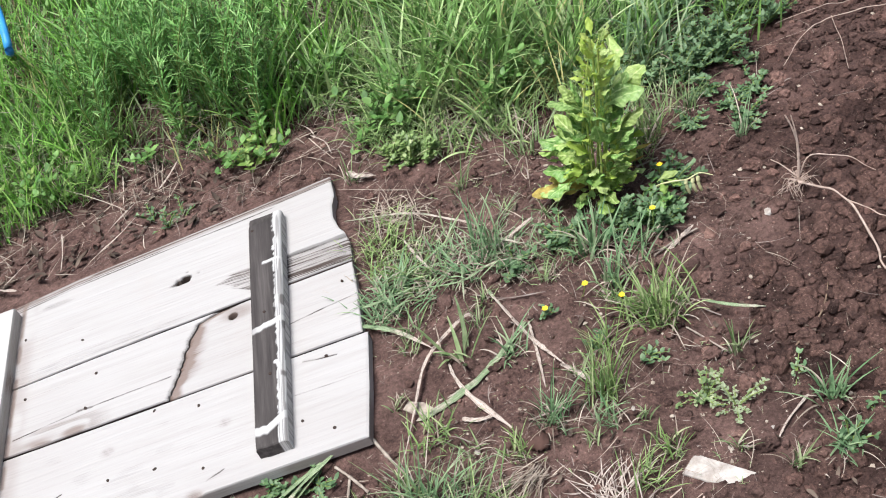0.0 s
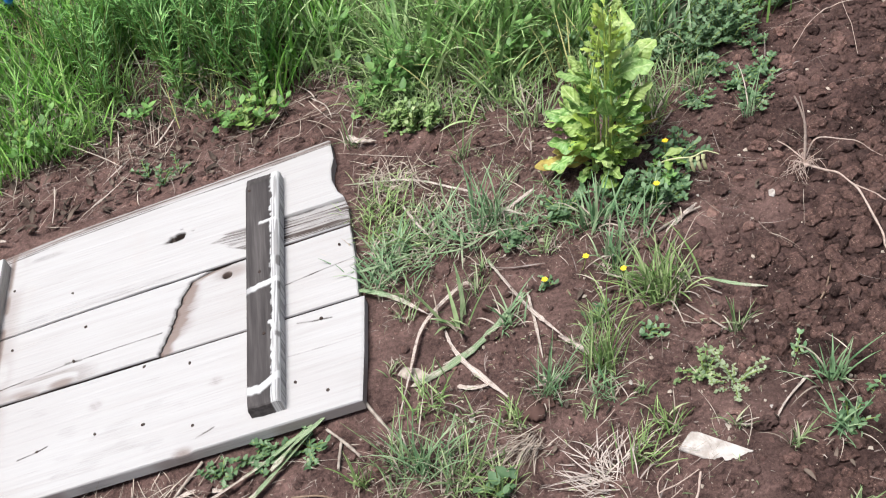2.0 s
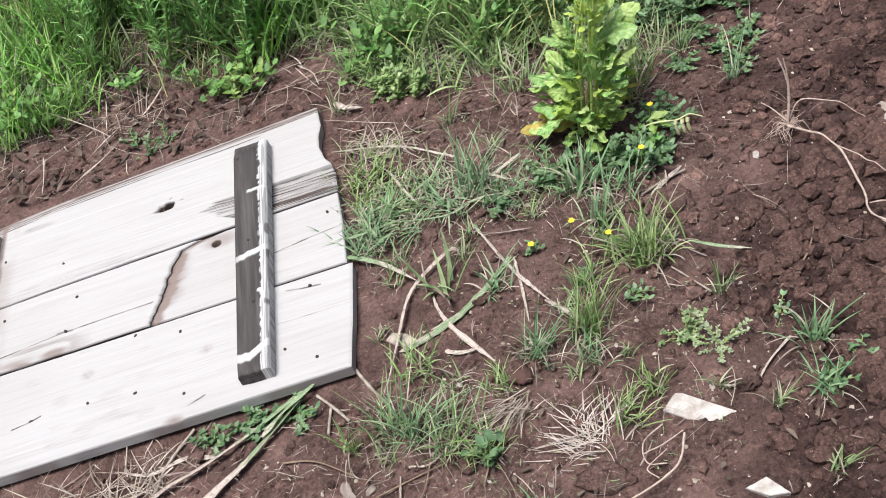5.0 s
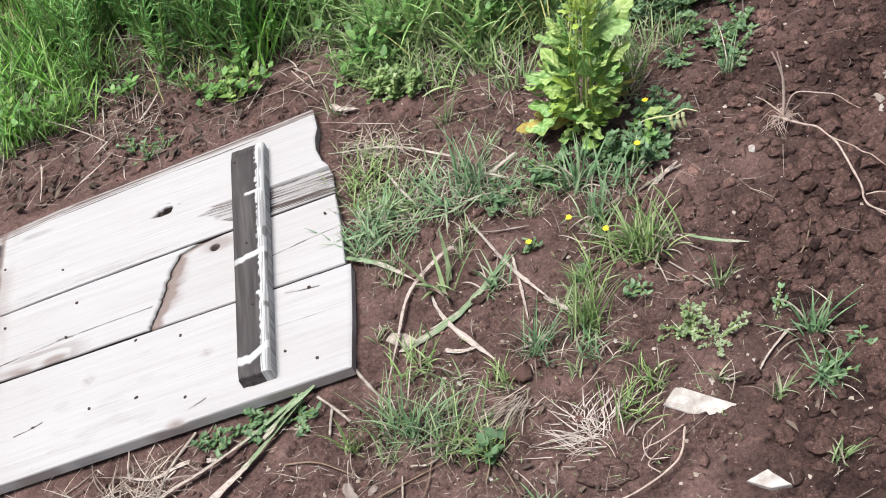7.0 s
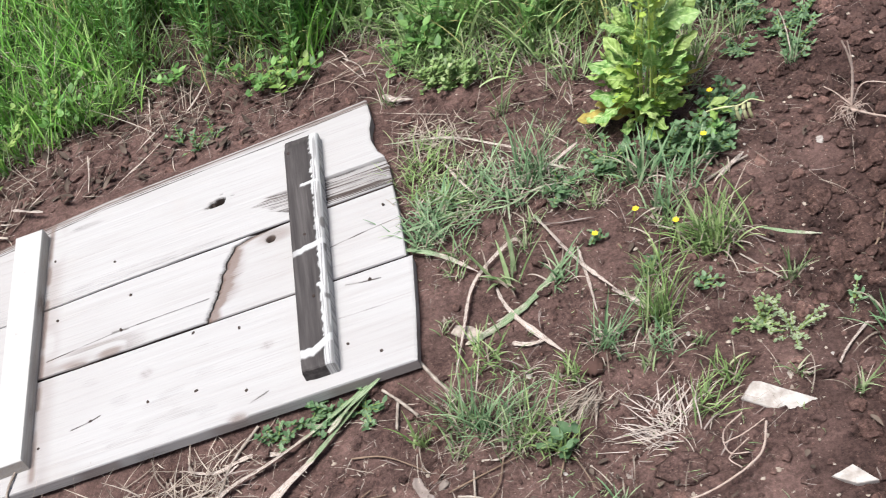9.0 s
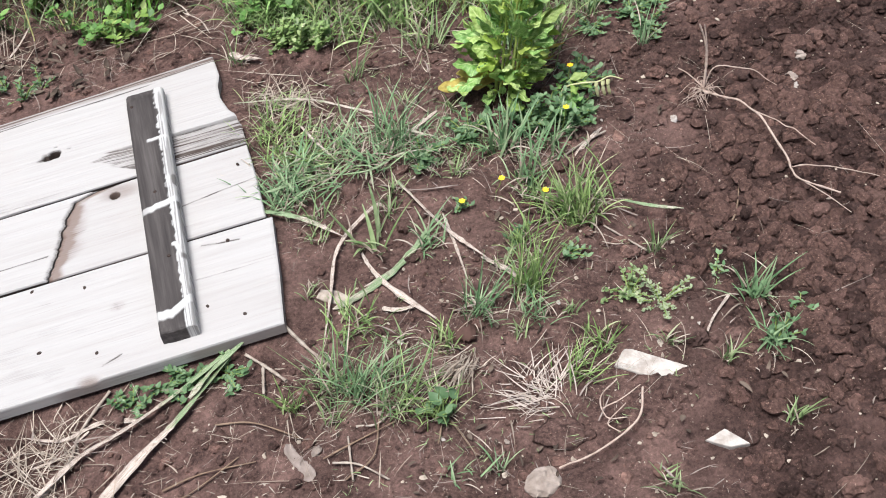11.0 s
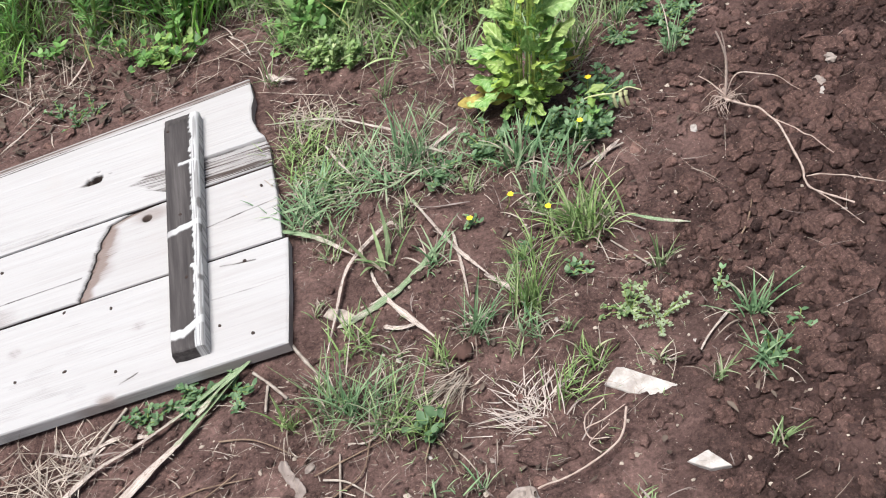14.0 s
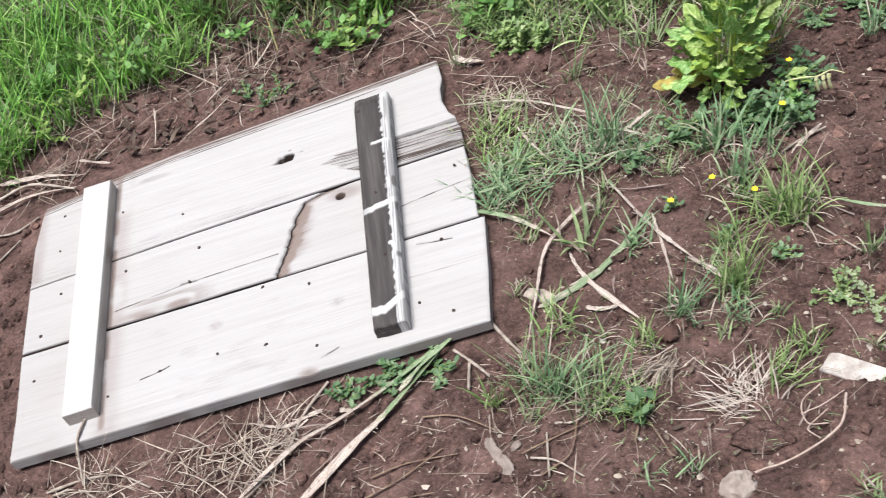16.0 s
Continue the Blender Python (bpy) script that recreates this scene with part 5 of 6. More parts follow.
dead_leaves(420, 0.72, 1.35, -0.35, 0.5, 0.016, DARKLEAF, "small dark dead leaves strewn on the soil")


# ---- stones and chips ----
def stone(name, x, y, sx, sy, h, turn, mat, label, rough=0.22, category="stone"):
    v, f = lumps([(0, 0, 0)], [1.0], rough * 1.5, 1.0, 2 if sx > 0.008 else 1)
    m = np.array(Matrix.Rotation(turn, 3, "Z"))
    v = (v * np.array((sx, sy, h))) @ m.T
    ob = put(name, mesh_of(name, v, f, mat, name == "soil_lump"), None, label, category)
    ob.location = (x, y, max(float(ground_z(x, y)), float(surface_z(x, y)) - 0.002) + h * 0.3)


def chip(name, corners, thick, mat, label):
    """A flat broken flake with an uneven rim."""
    c = np.mean(corners, axis=0)
    line = np.array([np.array(a) + (np.array(b) - np.array(a)) * k / 5 for a, b in zip(corners, corners[1:] + corners[:1]) for k in range(5)]) - c
    line *= 1 + rng.normal(0, 0.009, (len(line), 1))
    n = len(line)
    top = np.c_[line * 0.95, np.full(n, thick)]
    mid = np.c_[line * 0.55, thick * 1.15 + rng.normal(0, 0.0003, n)]
    rim = np.c_[line, np.full(n, thick * 0.5)]
    low = np.c_[line * 0.9, np.full(n, -0.016)]
    v = np.concatenate([low, rim, top, mid, [[0, 0, thick * 1.2]]])
    f = [(r * n + k, r * n + (k + 1) % n, (r + 1) * n + (k + 1) % n, (r + 1) * n + k) for r in range(3) for k in range(n)]
    f += [(3 * n + k, 3 * n + (k + 1) % n, 4 * n) for k in range(n)]
    ob = put(name, mesh_of(name, v, f, mat, False), None, label, "stone")
    ob.location = (*c, float(ground_z(*c)) + 0.0015)


chip("stone_flake", [(1.102, -0.197), (1.124, -0.177), (1.132, -0.180), (1.153, -0.200), (1.198, -0.241), (1.173, -0.240), (1.142, -0.233), (1.126, -0.220)], 0.003, CHIP, "flat white pointed flake of stone on soil")
chip("leaf_scrap", [(0.768, 0.052), (0.778, 0.064), (0.80, 0.052), (0.814, 0.034), (0.80, 0.026), (0.783, 0.036)], 0.002, PALESTRAW, "crumpled whitish scrap of dry leaf on soil")
chip("stone_flake", [(1.161, -0.341), (1.189, -0.334), (1.208, -0.364), (1.183, -0.360)], 0.003, CHIP, "small white triangular flake on soil")
stone("stone", 0.962, -0.322, 0.023, 0.018, 0.012, 0.6, STONE, "angular beige stone half sunk in soil", 0.26)
stone("stone", 1.362, 0.217, 0.0095, 0.007, 0.007, 0.3, CHIP, "small whitish stone on dark soil", 0.4)
stone("stone", 1.59, 0.275, 0.018, 0.010, 0.008, -0.6, STONE, "small pinkish-beige stone on dark soil", 0.3)
stone("stone", 1.562, 0.23, 0.011, 0.009, 0.008, 0.2, STONE, "small grey stone on dark soil", 0.3)
stone("stone", 1.556, 0.203, 0.010, 0.004, 0.005, 1.2, CHIP, "small pale chip on dark soil", 0.3)
stone("soil_lump", 0.937, -0.080, 0.013, 0.023, 0.013, -0.35, REDCLOD, "smooth reddish-brown lump of soil", 0.42, "clod")
stone("soil_lump", 1.215, 0.175, 0.034, 0.024, 0.013, 0.5, SOIL, "large rounded clod of brown soil", 0.25, "clod")
stone("soil_lump", 1.00, -0.27, 0.040, 0.028, 0.010, 0.2, SOIL, "large rounded clod of brown soil", 0.25, "clod")
stone("stone", 0.715, -0.185, 0.008, 0.007, 0.006, 0.4, STONE, "small pale pebble on soil", 0.3)
for k in range(22):
    x, y = rng.uniform(0.85, 1.7), rng.uniform(-0.42, 0.5)
    q = rng.uniform(0.0025, 0.0048)
    stone("pebble", x, y, q, q * rng.uniform(0.5, 0.9), q * 0.6, rng.uniform(0, 3), CHIP if k % 3 else STONE, "small pale pebble on dark soil", 0.35, "pebble")


# ---- weeds ----
def sprigs(centres, n, height, leaf, mat, leaflets=1, lean=0.5, reach=0.6):
    """Small leafy stems: stems as tubes, leaves as blades. Returns the two meshes' data."""
    sv, lv = [], []
    for cx, cy in centres:
        z = float(ground_z(cx, cy)) - 0.003
        for _ in range(n):
            a = rng.uniform(0, 2 * np.pi)
            h = height * rng.uniform(0.4, 1.1)
            le = abs(rng.normal(lean, 0.25))
            tip = np.array((cx, cy, z)) + h * (GROW * math.cos(le) + np.array((math.cos(a), math.sin(a), 0)) * math.sin(le))
            tip[2] = max(tip[2], z + 0.008)
            mid = (np.array((cx, cy, z)) + tip) / 2 + np.array((0, 0, 0.12 * h))
            sv.append(tube([(cx, cy, z), mid, tip], 0.0011, 0.0007, 4, 3))
            k = max(2, int(h / (leaf * reach)))
            for j in range(k):
                s = (j + 1) / k
                p = (1 - s) ** 2 * np.array((cx, cy, z)) + 2 * s * (1 - s) * mid + s * s * tip
                for q in range(leaflets):
                    b = a + (1 if j % 2 else -1) * 1.2 + q * 2.1 + rng.normal(0, 0.4)
                    lv.append((p, b, leaf * rng.uniform(0.6, 1.25), rng.uniform(0.7, 1.3)))
    lb = np.array([p for p, *_ in lv])
    arr = np.array([r[1:] for r in lv])
    leaves = blades(lb, arr[:, 0], arr[:, 1], arr[:, 2], 0.5, arr[:, 1] * 0.66, 5, "leaf", 0.12, False)
    return merge(*sv), leaves


def weed(name, x, y, n, height, leaf, mat, label, leaflets=1, lean=0.5, reach=0.6, group=""):
    at = np.array((x, y, float(ground_z(x, y)) - 0.003))
    stems, leaves = sprigs([(x, y)], n, height, leaf, mat, leaflets, lean, reach)
    root = thing(name, at, label, "weed", group)
    sv = local(stems[0], at).reshape(-1, 28, 3)
    sf = [(r * 4 + c, r * 4 + (c + 1) % 4, (r + 1) * 4 + (c + 1) % 4, (r + 1) * 4 + c) for r in range(6) for c in range(4)]
    for one in sv:
        put("stem", mesh_of("stem", one, sf, STEM), root)
    if leaf < 0.019:
        put("foliage", mesh_of("foliage", local(leaves[0], at), leaves[1], mat), root, "", "", "", "stuff")
    else:
        lv = local(leaves[0], at).reshape(-1, 18, 3)
        lf = [(r * 3 + c, r * 3 + c + 1, r * 3 + c + 4, r * 3 + c + 3) for c in (0, 1) for r in range(5)]
        for one in lv:
            put("leaf", mesh_of("leaf", one, lf, mat), root)
    return root


low = "low clover-like weed with small rounded leaves"
for x, y, s in [(1.325, 0.470, 0.8), (1.405, 0.435, 1.0), (1.37, 0.525, 0.9), (1.445, 0.495, 0.9), (1.45, 0.58, 0.9), (1.40, 0.48, 0.8)]:
    weed("clover_plant", x, y, 16, 0.042 * s, 0.0085, CLOVER, low, 3, 1.05, 0.9, "clover plants")
weed("clover_plant", 1.215, 0.262, 18, 0.055, 0.010, CLOVER, "low clover-like weed with a yellow flower", 3, 0.8, 0.8, "clover plants")
weed("trailing_weed", 1.168, -0.085, 16, 0.04, 0.007, TUFT, "trailing pale green weed with small leaves on soil", 2, 1.0, 0.9)
weed("trailing_weed", 1.20, -0.115, 10, 0.05, 0.006, PALEGREEN, "trailing greyish weed with small leaves on soil", 2, 1.2, 0.6)
weed("small_weed", 1.305, -0.235, 14, 0.04, 0.009, CLOVER, "small green leafy seedling on soil", 2, 0.7, 1.0)
weed("small_weed", 1.355, -0.20, 7, 0.025, 0.008, CLOVER, "small green leafy seedling on soil", 2, 0.8, 1.0)
weed("small_weed", 1.29, -0.09, 6, 0.025, 0.008, BLUEGRASS, "tiny greyish seedling on soil", 2, 0.9, 1.0)
weed("small_weed", 1.06, 0.06, 8, 0.03, 0.008, CLOVER, "tiny green seedling on soil", 2, 0.9, 1.0)
weed("small_weed", 1.115, 0.01, 10, 0.035, 0.008, CLOVER, "small green leafy seedling on soil", 2, 0.9, 1.0)
weed("small_weed", 0.868, -0.195, 7, 0.035, 0.0195, CLOVER, "small broad-leaved seedling on soil", 1, 0.8, 1.0)
weed("small_weed", 1.06, 0.29, 14, 0.05, 0.010, CLOVER, "low mat of tiny green leaves on soil", 2, 1.0, 0.6)
weed("small_weed", 0.98, 0.27, 14, 0.05, 0.010, CLOVER, "low mat of tiny green leaves on soil", 2, 1.0, 0.6)
under = "small-leaved weed at the front edge of the panel"
for x, y, m in [(0.50, -0.022, CLOVER), (0.545, -0.012, CLOVER), (0.585, -0.012, CLOVER), (0.628, -0.022, CLOVER)]:
    weed("creeping_weed", x, y, 8, 0.04, 0.009, m, under, 3, 1.15, 0.8, "weeds along the panel")
for x, y in [(0.40, 0.67), (0.37, 0.71), (0.43, 0.69)]:
    weed("small_weed", x, y, 5, 0.045, 0.008, CLOVER, "greyish small-leaved weed behind the panel", 2, 0.7, 0.9)
for x, y, h, m in [(0.565, 0.755, 0.10, YELLOWHERB), (0.60, 0.77, 0.10, HERB), (0.53, 0.80, 0.15, HERB), (0.60, 0.83, 0.18, HERB), (0.793, 0.705, 0.07, HERB), (0.80, 0.74, 0.09, HERB), (-0.03, 0.77, 0.12, YELLOWHERB), (0.10, 0.88, 0.14, YELLOWHERB), (0.01, 0.86, 0.14, YELLOWHERB), (-0.12, 0.86, 0.13, YELLOWHERB)]:
    weed("broadleaf_weed", x, y, 8, h * 0.7, 0.016 if x > 0.3 else 0.012, m, "leafy broad-leaved weed at the edge of the grass", 2, 0.75, 1.1, "broad-leaved weeds")
for x, y in [(0.835, 0.625), (0.862, 0.605), (0.89, 0.60), (0.875, 0.63)]:
    weed("feathery_weed", x, y, 12, 0.05, 0.010, FRESHTUFT, "low feathery bright green weed", 2, 0.5, 0.5, "feathery weeds")


def flower(x, y, z, label):
    at = np.array((x, y, z))
    root = thing("yellow_flower", at, label, "flower", "yellow flowers")
    g = float(ground_z(x, y))
    v, f = tube(local([(x - 0.01, y + 0.006, g), (x - 0.004, y + 0.002, (g + z) / 2), (x, y, z)], at), 0.0008, 0.0007, 5, 4)
    put("stem", mesh_of("stem", v, f, STEM), root)
    for k in range(6):
        v, f = blades([(0, 0, 0)], k * math.pi / 3, 0.006, 1.0, 0.4, 0.0055, 4, "leaf", 0.1, False)
        put("petal", mesh_of("petal", v, f, YELLOW), root)


flower(1.203, 0.247, 0.026, "small yellow flower beside a leafy weed")
flower(1.112, 0.079, 0.045, "small yellow flower between grass blades")
flower(1.004, 0.135, 0.014, "small yellow flower close to the soil")
weed("small_weed", 1.006, 0.145, 6, 0.02, 0.008, CLOVER, "tiny yellow-flowered seedling on soil", 2, 0.9, 1.0)
flower(1.070, 0.154, 0.016, "small yellow flower between grass blades")
flower(1.24, 0.33, 0.03, "small yellow flower beside a leafy weed")


# ---- the tall leafy weed ----
def big_leaf(at, base, azimuth, length, width, lean, curl, mat, parent, wave=0.10, label="", teeth=0.035):
    rows, cols = 14, 8
    az = np.array((math.cos(azimuth), math.sin(azimuth), 0))
    side = np.array((-math.sin(azimuth), math.cos(azimuth), 0))
    p = np.array(base, float)
    v = np.zeros((rows + 1, cols + 1, 3))
    ph, roll, veer = rng.uniform(0, 6), rng.normal(0, 0.5), rng.normal(0, 0.45)
    for k in range(rows + 1):
        s = k / rows
        ang = lean + curl * s ** 1.3
        d = math.sin(ang) * az + math.cos(ang) * GROW + side * veer * s
        up = np.cross(d, side)
        up /= np.linalg.norm(up)
        flat = side * math.cos(roll) + up * math.sin(roll)
        up = np.cross(d, flat)
        w = width * (0.10 + 0.90 * float(smooth(0.10, 0.55, s))) * max(1 - s ** 4, 0.02) ** 0.55
        for c in range(cols + 1):
            o = 2 * c / cols - 1
            ruffle = wave * w * o * o * math.sin(ph + 12 * s + 2.5 * o) + 0.07 * w * math.sin(19 * s + 5 * abs(o) + ph) * (0.3 + abs(o)) + 0.16 * w * abs(o) + 0.035 * w * math.sin(31 * s - 9 * o + 2 * ph)
            v[k, c] = p + flat * o * w / 2 * (1 + teeth * math.sin(30 * s + ph + 3 * np.sign(o)) + 0.04 * math.sin(11 * s + ph)) + up * -ruffle
        p = p + d * length / rows
    idx = np.arange((rows + 1) * (cols + 1)).reshape(rows + 1, cols + 1)
    q = np.stack([idx[:-1, :-1], idx[:-1, 1:], idx[1:, 1:], idx[1:, :-1]], -1).reshape(-1, 4)
    me = mesh_of("leaf", local(v.reshape(-1, 3), at), q, mat)
    S, O = np.meshgrid(np.linspace(0, 1, rows + 1), np.linspace(-1, 1, cols + 1), indexing="ij")
    for key, val in (("across", O), ("along", S)):
        me.attributes.new(key, "FLOAT", "POINT").data.foreach_set("value", val.reshape(-1).astype(np.float32))
    return put("leaf", me, parent, label)


def tall_weed(x, y):
    at = np.array((x, y, float(ground_z(x, y)) - 0.004))
    root = thing("tall_leafy_weed", at, "tall bright yellow-green leafy weed with wavy leaves", "weed")

    def leaves(n, low, high, azimuth, spread, size, wide, lean, curl, mats, out=0.012, wave=0.09):
        for k in range(n):
            h = low + (high - low) * rng.uniform()
            a = azimuth + rng.normal(0, spread)
            long = rng.uniform(*size)
            foot = at + GROW * h + np.array((math.cos(a), math.sin(a), 0)) * out * rng.uniform(0.2, 1.0)
            big_leaf(at, foot, a, long, long * rng.uniform(*wide), rng.uniform(*lean), rng.normal(curl, 0.3), mats[k % len(mats)], root, wave)

    for k in range(11):
        a = k * 0.9
        foot = at + np.array((0.016 * math.cos(a), 0.016 * math.sin(a), 0))
        top = at + GROW * (0.29 if k % 3 == 0 else rng.uniform(0.14, 0.24)) + np.array((math.cos(a), math.sin(a), 0)) * (0.006 if k % 3 == 0 else 0.022)
        v, f = tube(local([foot, (foot + top) / 2 + rng.normal(0, 0.005, 3), top], at), 0.0023, 0.0013, 6, 5)
        put("stem", mesh_of("stem", v, f, GREENSTEM), root)
    bright, glossy = (SPIKE, SPIKE, DOCK), (DOCKDARK, DOCK, DOCKDARK)
    west, east, south = 2.6, -0.54, 4.46
    leaves(64, 0.220, 0.298, 0.0, 3.0, (0.015, 0.030), (0.32, 0.48), (0.2, 1.1), 0.2, bright, 0.014)  # the crowded spike
    leaves(30, 0.16, 0.235, 0.0, 3.0, (0.016, 0.034), (0.30, 0.46), (0.2, 1.0), 0.2, bright, 0.012)
    leaves(17, 0.11, 0.195, west, 0.7, (0.025, 0.078), (0.34, 0.50), (0.3, 1.1), 0.25, glossy, 0.035)  # broad leaves halfway up
    leaves(17, 0.10, 0.185, east, 0.7, (0.025, 0.078), (0.36, 0.54), (0.2, 1.0), 0.25, glossy, 0.035)
    leaves(10, 0.10, 0.21, 0.9, 1.0, (0.04, 0.08), (0.3, 0.45), (0.4, 1.2), 0.3, glossy, 0.02)
    leaves(9, 0.12, 0.19, south, 0.8, (0.022, 0.05), (0.42, 0.6), (0.5, 1.3), 0.4, (DOCK, SPIKE, DOCKDARK), 0.02)
    leaves(60, 0.03, 0.17, 0.0, 3.0, (0.014, 0.036), (0.34, 0.55), (0.3, 1.3), 0.2, (SPIKE, DOCK, DOCKDARK), 0.035)
    leaves(28, 0.03, 0.10, west, 0.7, (0.022, 0.065), (0.32, 0.54), (0.5, 1.4), 0.2, (DOCK, SPIKE, DOCK, DOCKDARK), 0.05, 0.17)  # crumpled lower leaves
    leaves(20, 0.02, 0.12, east, 0.8, (0.02, 0.06), (0.32, 0.5), (0.5, 1.4), 0.3, (DOCK, DOCKDARK, SPIKE), 0.04, 0.14)
    leaves(10, 0.02, 0.07, south, 0.9, (0.03, 0.06), (0.36, 0.55), (0.9, 1.4), 0.6, (DOCK, YELLOWHERB), 0.02, 0.18)
    leaves(12, 0.01, 0.06, west, 1.2, (0.03, 0.06), (0.3, 0.5), (0.8, 1.4), 0.4, (DOCKDARK, HERB, DOCK), 0.03, 0.2)
    leaves(12, 0.055, 0.11, west, 0.5, (0.045, 0.085), (0.34, 0.50), (0.8, 1.35), 0.15, (DOCK, DOCKDARK, DOCK), 0.03, 0.15)
    leaves(6, 0.02, 0.06, south + 0.5, 0.6, (0.04, 0.065), (0.40, 0.55), (1.0, 1.4), 0.5, (DOCK,), 0.025, 0.12)
    big_leaf(at, at + GROW * 0.03, 2.75, 0.110, 0.036, 1.25, 0.4, YELLOWED, root, 0.2, "yellowed withering leaf")
    big_leaf(at, at + GROW * 0.045, 2.9, 0.085, 0.028, 1.2, 0.5, YELLOWED, root, 0.2, "yellowed withering leaf")
    for a, long in ((-0.2, 0.075), (0.1, 0.085), (-0.6, 0.07), (0.4, 0.06)):
        big_leaf(at, at + GROW * rng.uniform(0.04, 0.06), a, long, 0.011, 1.1, 0.3, YELLOWED, root, 0.12, "yellowed withering leaf")


tall_weed(1.142, 0.362)
for k, (x, y) in enumerate([(1.20, 0.30), (1.225, 0.285), (1.175, 0.275), (1.25, 0.34), (1.15, 0.29)]):
    weed("small_leaved_weed", x, y, 13, 0.06, 0.011, CLOVER if k else HERB, "low bluish-green weed beside the tall weed", 3, 0.8, 0.9)


def pod_stalk():
    at = np.array((1.21, 0.315, float(ground_z(1.21, 0.315))))
    root = thing("seed_stalk", at, "pale drooping stalk with a few plump seed pods", "weed")
    v, f = tube([(0, 0, 0), (0.012, -0.004, 0.035), (0.035, -0.020, 0.050), (0.06, -0.024, 0.047), (0.08, -0.022, 0.049), (0.098, -0.030, 0.043)], 0.0018, 0.0008, 6, 6)
    put("stem", mesh_of("stem", v, f, POD), root)
    for x, y, z in ((0.058, -0.023, 0.047), (0.068, -0.025, 0.047), (0.076, -0.026, 0.047)):
        v, f = tube([(x, y, z), (x - 0.002, y - 0.004, z - 0.008), (x - 0.001, y - 0.006, z - 0.018), (x, y - 0.006, z - 0.024)], 0.0032, 0.0022, 8, 4, 0.05)
        put("pod", mesh_of("pod", v, f, POD), root)
    for k, a in enumerate((-0.9, -1.5, 0.3)):
        big_leaf(at, at + np.array((0.03 - 0.006 * k, 0, 0.042)), a, 0.035, 0.014, 1.3, 0.5, YELLOWHERB, root, 0.12)


pod_stalk()
strap([(1.195, 0.193), (1.224, 0.217), (1.254, 0.237)], 0.006, 0.008, "pale split dry stalk lying beside a weed", STRAW, 0.008)


# ---- the grass bank behind ----
FRONT_X = [-3, -0.2, -0.1, -0.036, 0.05, 0.154, 0.256, 0.355, 0.45, 0.541, 0.633, 0.70, 0.743, 0.785, 0.836, 0.90, 0.987, 1.073, 1.15, 1.26, 1.31, 1.41, 1.476, 1.545, 2.2]
FRONT_Y = [0.85, 0.72, 0.68, 0.755, 0.80, 0.83, 0.875, 0.865, 0.86, 0.79, 0.81, 0.83, 0.79, 0.70, 0.635, 0.60, 0.595, 0.60, 0.595, 0.55, 0.525, 0.48, 0.57, 0.62, 1.9]


def front(x):
    return np.interp(x, FRONT_X, FRONT_Y)


def bank_blades(name, n, x0, x1, depth, height, width, lean, curl, mat, label, clump=0.0, start=0.0):
    x = rng.uniform(x0, x1, n)
    y = front(x) + start + depth * rng.uniform(0, 1, n) ** 1.15
    if clump:
        k = max(6, int(n / 45))
        cx = rng.uniform(x0, x1, k)
        cy = front(cx) + start + depth * rng.uniform(0, 1, k)
        pick = rng.integers(0, k, n)
        x, y = cx[pick] + rng.normal(0, clump, n), cy[pick] + rng.normal(0, clump, n)
        keep = y > front(x) - 0.03
        x, y = x[keep], y[keep]
    m = len(x)
    h = height * rng.uniform(0.45, 1.1, m) * (0.55 + 0.45 * smooth(0, 0.25, y - front(x)))
    b = np.stack([x, y, ground_z(x, y) - 0.004], 1)
    v, f = blades(b, rng.uniform(0, 2 * np.pi, m), h, np.abs(rng.normal(lean, 0.16, m)), np.abs(rng.normal(curl, 0.35, m)), width * rng.uniform(0.6, 1.4, m), 7)
    put(name, mesh_of(name, v, f, mat), None, label, "grass", "", "stuff")


bank_blades("bank_grass", 5200, -1.1, 0.27, 1.5, 0.24, 0.0050, 0.35, 0.8, LUSH, "dense fresh green grass on the bank")
bank_blades("bank_grass", 6500, -0.7, 1.35, 0.8, 0.12, 0.0036, 0.45, 0.8, TUFT, "short dark grass filling the foot of the bank")
bank_blades("bank_grass", 2600, 0.72, 1.25, 0.28, 0.13, 0.0036, 0.55, 0.9, FRESHTUFT, "short green grass hanging over the foot of the bank", 0.03)
bank_blades("bank_grass", 1500, -0.3, 0.35, 0.35, 0.17, 0.0040, 0.5, 0.9, GRASS, "dense fresh green grass on the bank", 0.03)
bank_blades("bank_grass", 700, 0.2, 0.75, 1.6, 0.27, 0.0055, 0.25, 0.7, LUSH, "green grass among weeds on the bank", 0.03)
bank_blades("bank_grass", 1000, 0.62, 1.18, 0.9, 0.24, 0.0078, 0.45, 0.6, PALELUSH, "long arching green grass clumps on the bank", 0.025, 0.02)
bank_blades("bank_grass", 900, 0.62, 1.5, 1.2, 0.30, 0.0082, 0.38, 0.7, PALELUSH, "long arching green grass clumps on the bank", 0.03, 0.10)
bank_blades("bank_grass", 1100, 1.12, 1.9, 1.0, 0.18, 0.0048, 0.3, 0.7, GRASS, "green grass among clover on the bank", 0.03, 0.05)
bank_blades("bank_grass", 600, 0.92, 1.36, 0.5, 0.21, 0.0062, 0.35, 0.7, PALELUSH, "long arching green grass behind the tall weed", 0.025, 0.04)
bank_blades("bank_straw", 420, -0.6, 1.3, 0.14, 0.11, 0.0024, 0.9, 1.0, STRAW, "dry straw at the foot of the grass", 0.025)
bank_blades("bank_straw", 950, -0.6, 1.3, 0.6, 0.18, 0.0028, 0.7, 1.0, STRAW, "dry straw among the grass of the bank", 0.03)
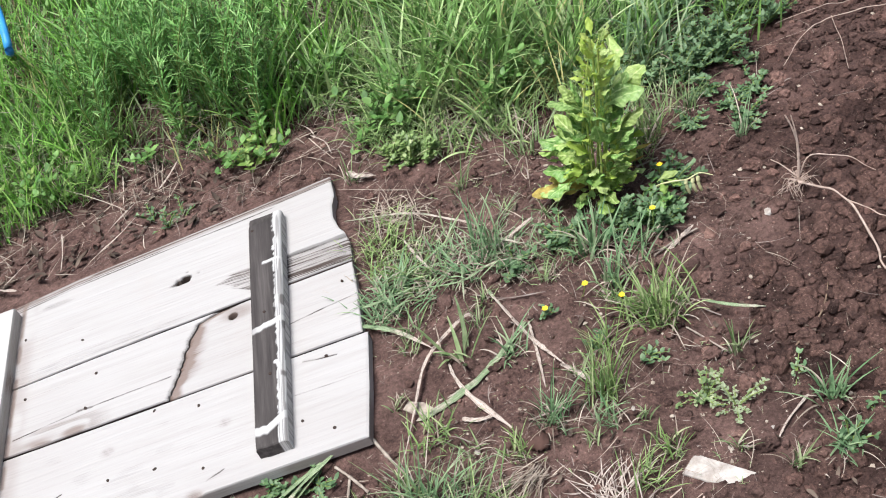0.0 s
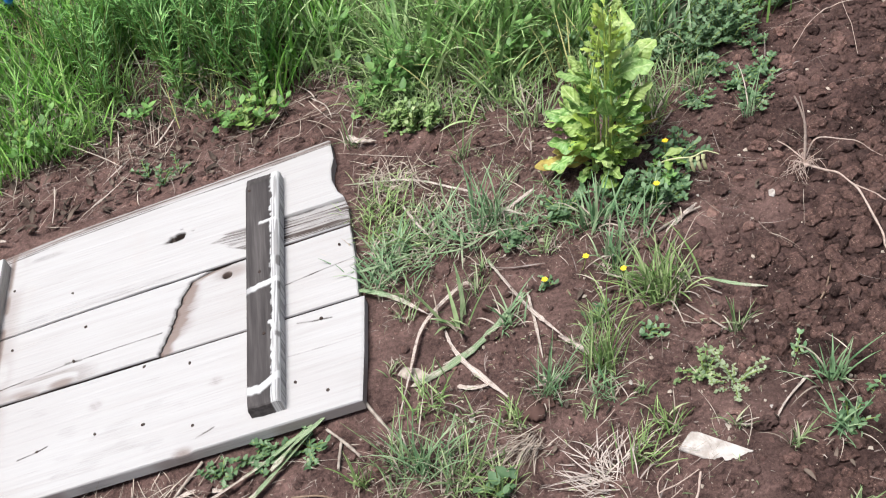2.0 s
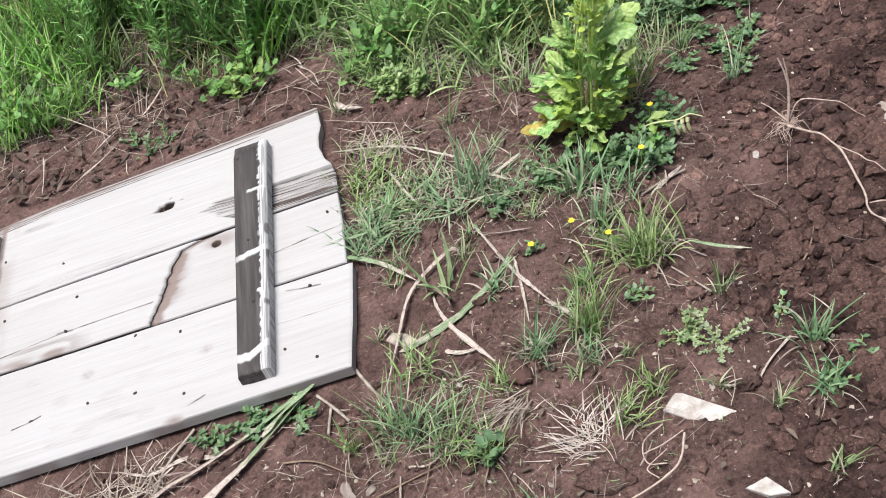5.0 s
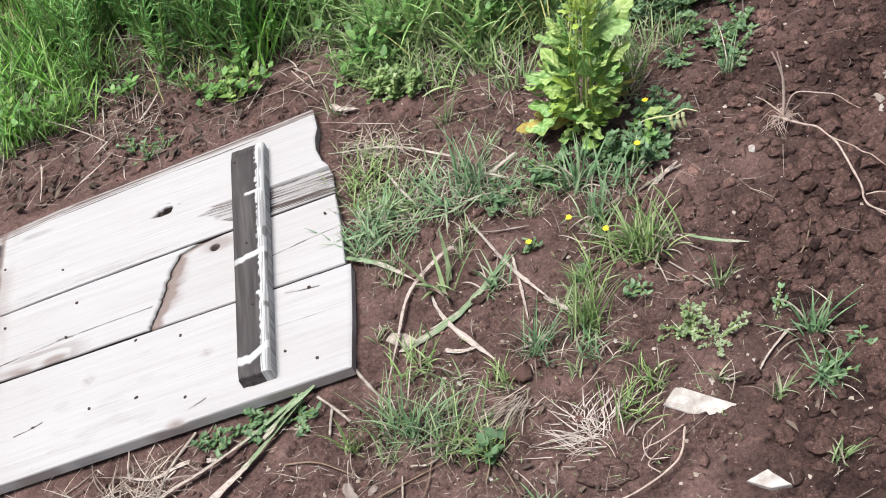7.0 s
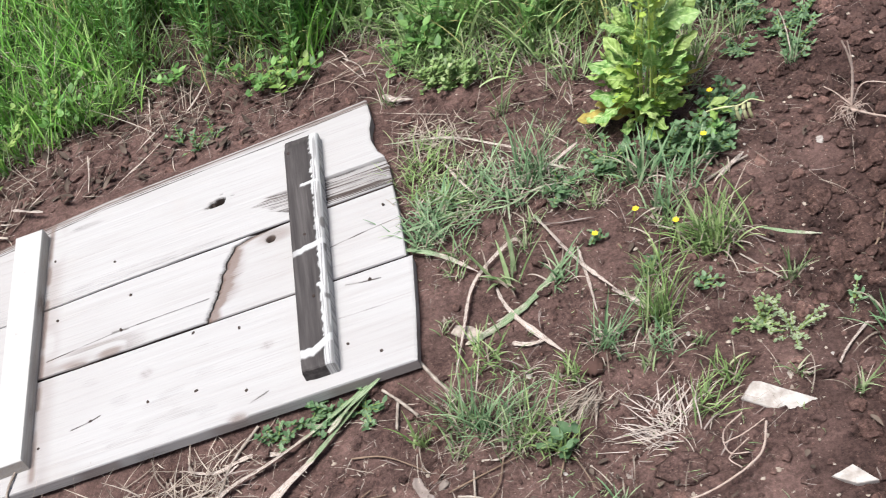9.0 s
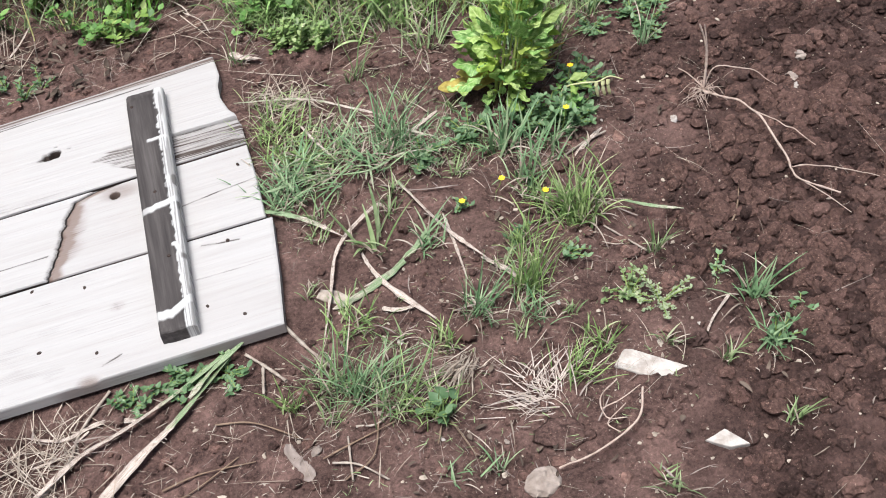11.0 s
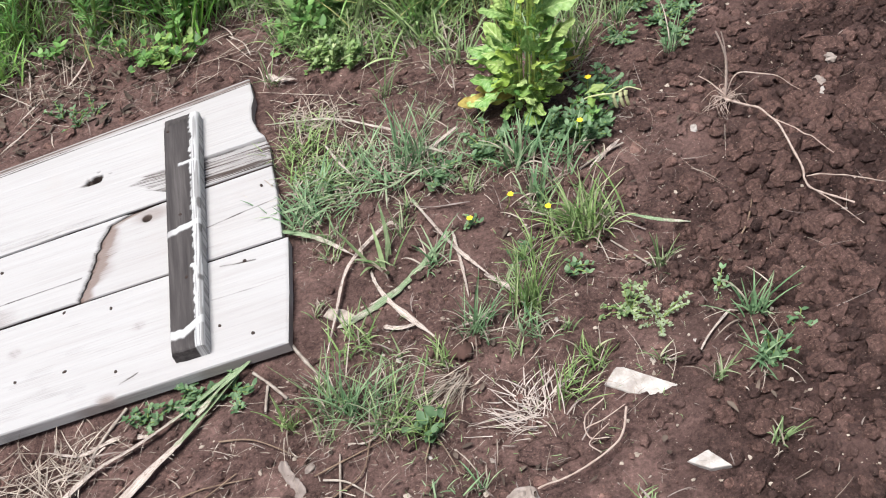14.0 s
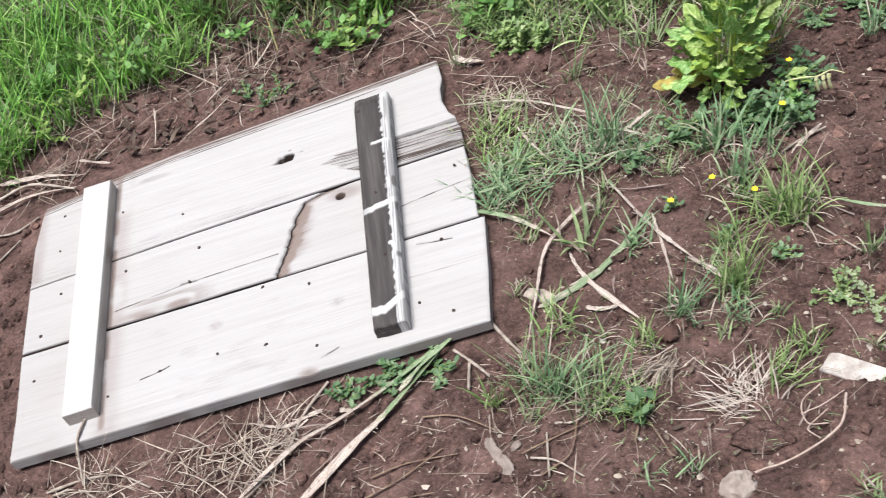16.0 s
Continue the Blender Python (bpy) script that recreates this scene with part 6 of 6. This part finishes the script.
bank_blades("bank_grass", 420, 0.9, 1.5, 0.9, 0.24, 0.0055, 0.3, 0.9, BLUEGRASS, "greyish-green grass behind the tall weed", 0.03, 0.06)
bank_blades("bank_stalks", 240, 0.66, 1.3, 0.6, 0.25, 0.0032, 0.45, 0.6, OLDSTEM, "pale yellowish stalks among the grass of the bank", 0.05, 0.05)
bank_blades("bank_stalks", 120, -0.2, 0.6, 0.5, 0.20, 0.0032, 0.5, 0.6, OLDSTEM, "pale yellowish stalks among the grass of the bank", 0.05, 0.05)
bank_blades("far_grass", 3200, -6, 4, 5.0, 0.32, 0.016, 0.3, 0.7, LUSH, "green grass further up the bank", 0, 1.2)


def needle_weeds():
    """Bushy weeds with narrow leaves all along their stems."""
    for k in range(40):
        x = rng.uniform(0.25, 0.68)
        y = float(front(x)) + 0.05 + 0.6 * rng.uniform() ** 1.3
        at = np.array((x, y, float(ground_z(x, y)) - 0.004))
        h = rng.uniform(0.22, 0.34)
        sv, b, az = [], [], []
        for j in range(6):
            a = rng.uniform(0, 6.3)
            le = rng.uniform(0.05, 0.5)
            tip = at + h * rng.uniform(0.7, 1.05) * (GROW * math.cos(le) + np.array((math.cos(a), math.sin(a), 0)) * math.sin(le))
            mid = (at + tip) / 2 + np.array((0, 0, 0.03))
            sv.append(tube([at, mid, tip], 0.0018, 0.0008, 5, 4))
            for s in np.linspace(0.15, 1, 56):
                b.append((1 - s) ** 2 * at + 2 * s * (1 - s) * mid + s * s * tip)
                az.append(rng.uniform(0, 6.3))
        n = len(b)
        v, f = blades(b, az, rng.uniform(0.018, 0.036, n), rng.uniform(0.4, 1.3, n), 0.45, rng.uniform(0.0026, 0.0044, n), 3, "grass", 0.2, False)
        root = thing("needle_leaved_weed", at, "bushy green weed with narrow needle-like leaves", "weed", "needle-leaved weeds")
        for one in sv:
            put("stem", mesh_of("stem", local(one[0], at), one[1], STEM), root)
        put("foliage", mesh_of("foliage", local(v, at), f, NEEDLE), root, "", "", "", "stuff")


needle_weeds()


def clover_carpet():
    pts = []
    while len(pts) < 170:
        x, y = rng.uniform(1.16, 1.62), rng.uniform(0.50, 1.25)
        if y > front(x) + 0.03:
            pts.append((x, y))
    stems, leaves = sprigs(pts, 8, 0.075, 0.0095, CLOVER, 3, 0.7, 1.2)
    put("clover_carpet", mesh_of("clover_carpet", *leaves, CLOVER), None, "carpet of bluish-green clover-like leaves on the bank", "clover", "", "stuff")
    put("clover_stems", mesh_of("clover_stems", *stems, STEM), None, "thin green stems of the clover carpet", "stems", "", "stuff")


clover_carpet()


def undergrowth():
    pts = []
    while len(pts) < 105:
        x, y = rng.uniform(-0.3, 1.2), rng.uniform(0.6, 1.5)
        if y > front(x) + 0.02:
            pts.append((x, y))
    stems, leaves = sprigs(pts, 4, 0.10, 0.018, HERB, 2, 0.6, 0.9)
    put("undergrowth_leaves", mesh_of("undergrowth_leaves", *leaves, HERB), None, "small green leaves among the grass stems", "undergrowth", "", "stuff")
    put("undergrowth_stems", mesh_of("undergrowth_stems", *stems, STEM), None, "thin stems among the grass", "stems", "", "stuff")


undergrowth()

# the blue hose in the grass
hose_v, hose_f = tube([(0.169, 1.203, 0.34), (0.208, 1.062, 0.32), (0.213, 0.99, 0.28), (0.18, 1.075, 0.239), (0.129, 1.203, 0.178), (0.046, 1.415, 0.06)], 0.008, 0.008, 12, 8, 0.0)
put("hose", mesh_of("hose", hose_v, hose_f, BLUE), None, "bright blue plastic hose hidden in the grass", "hose")
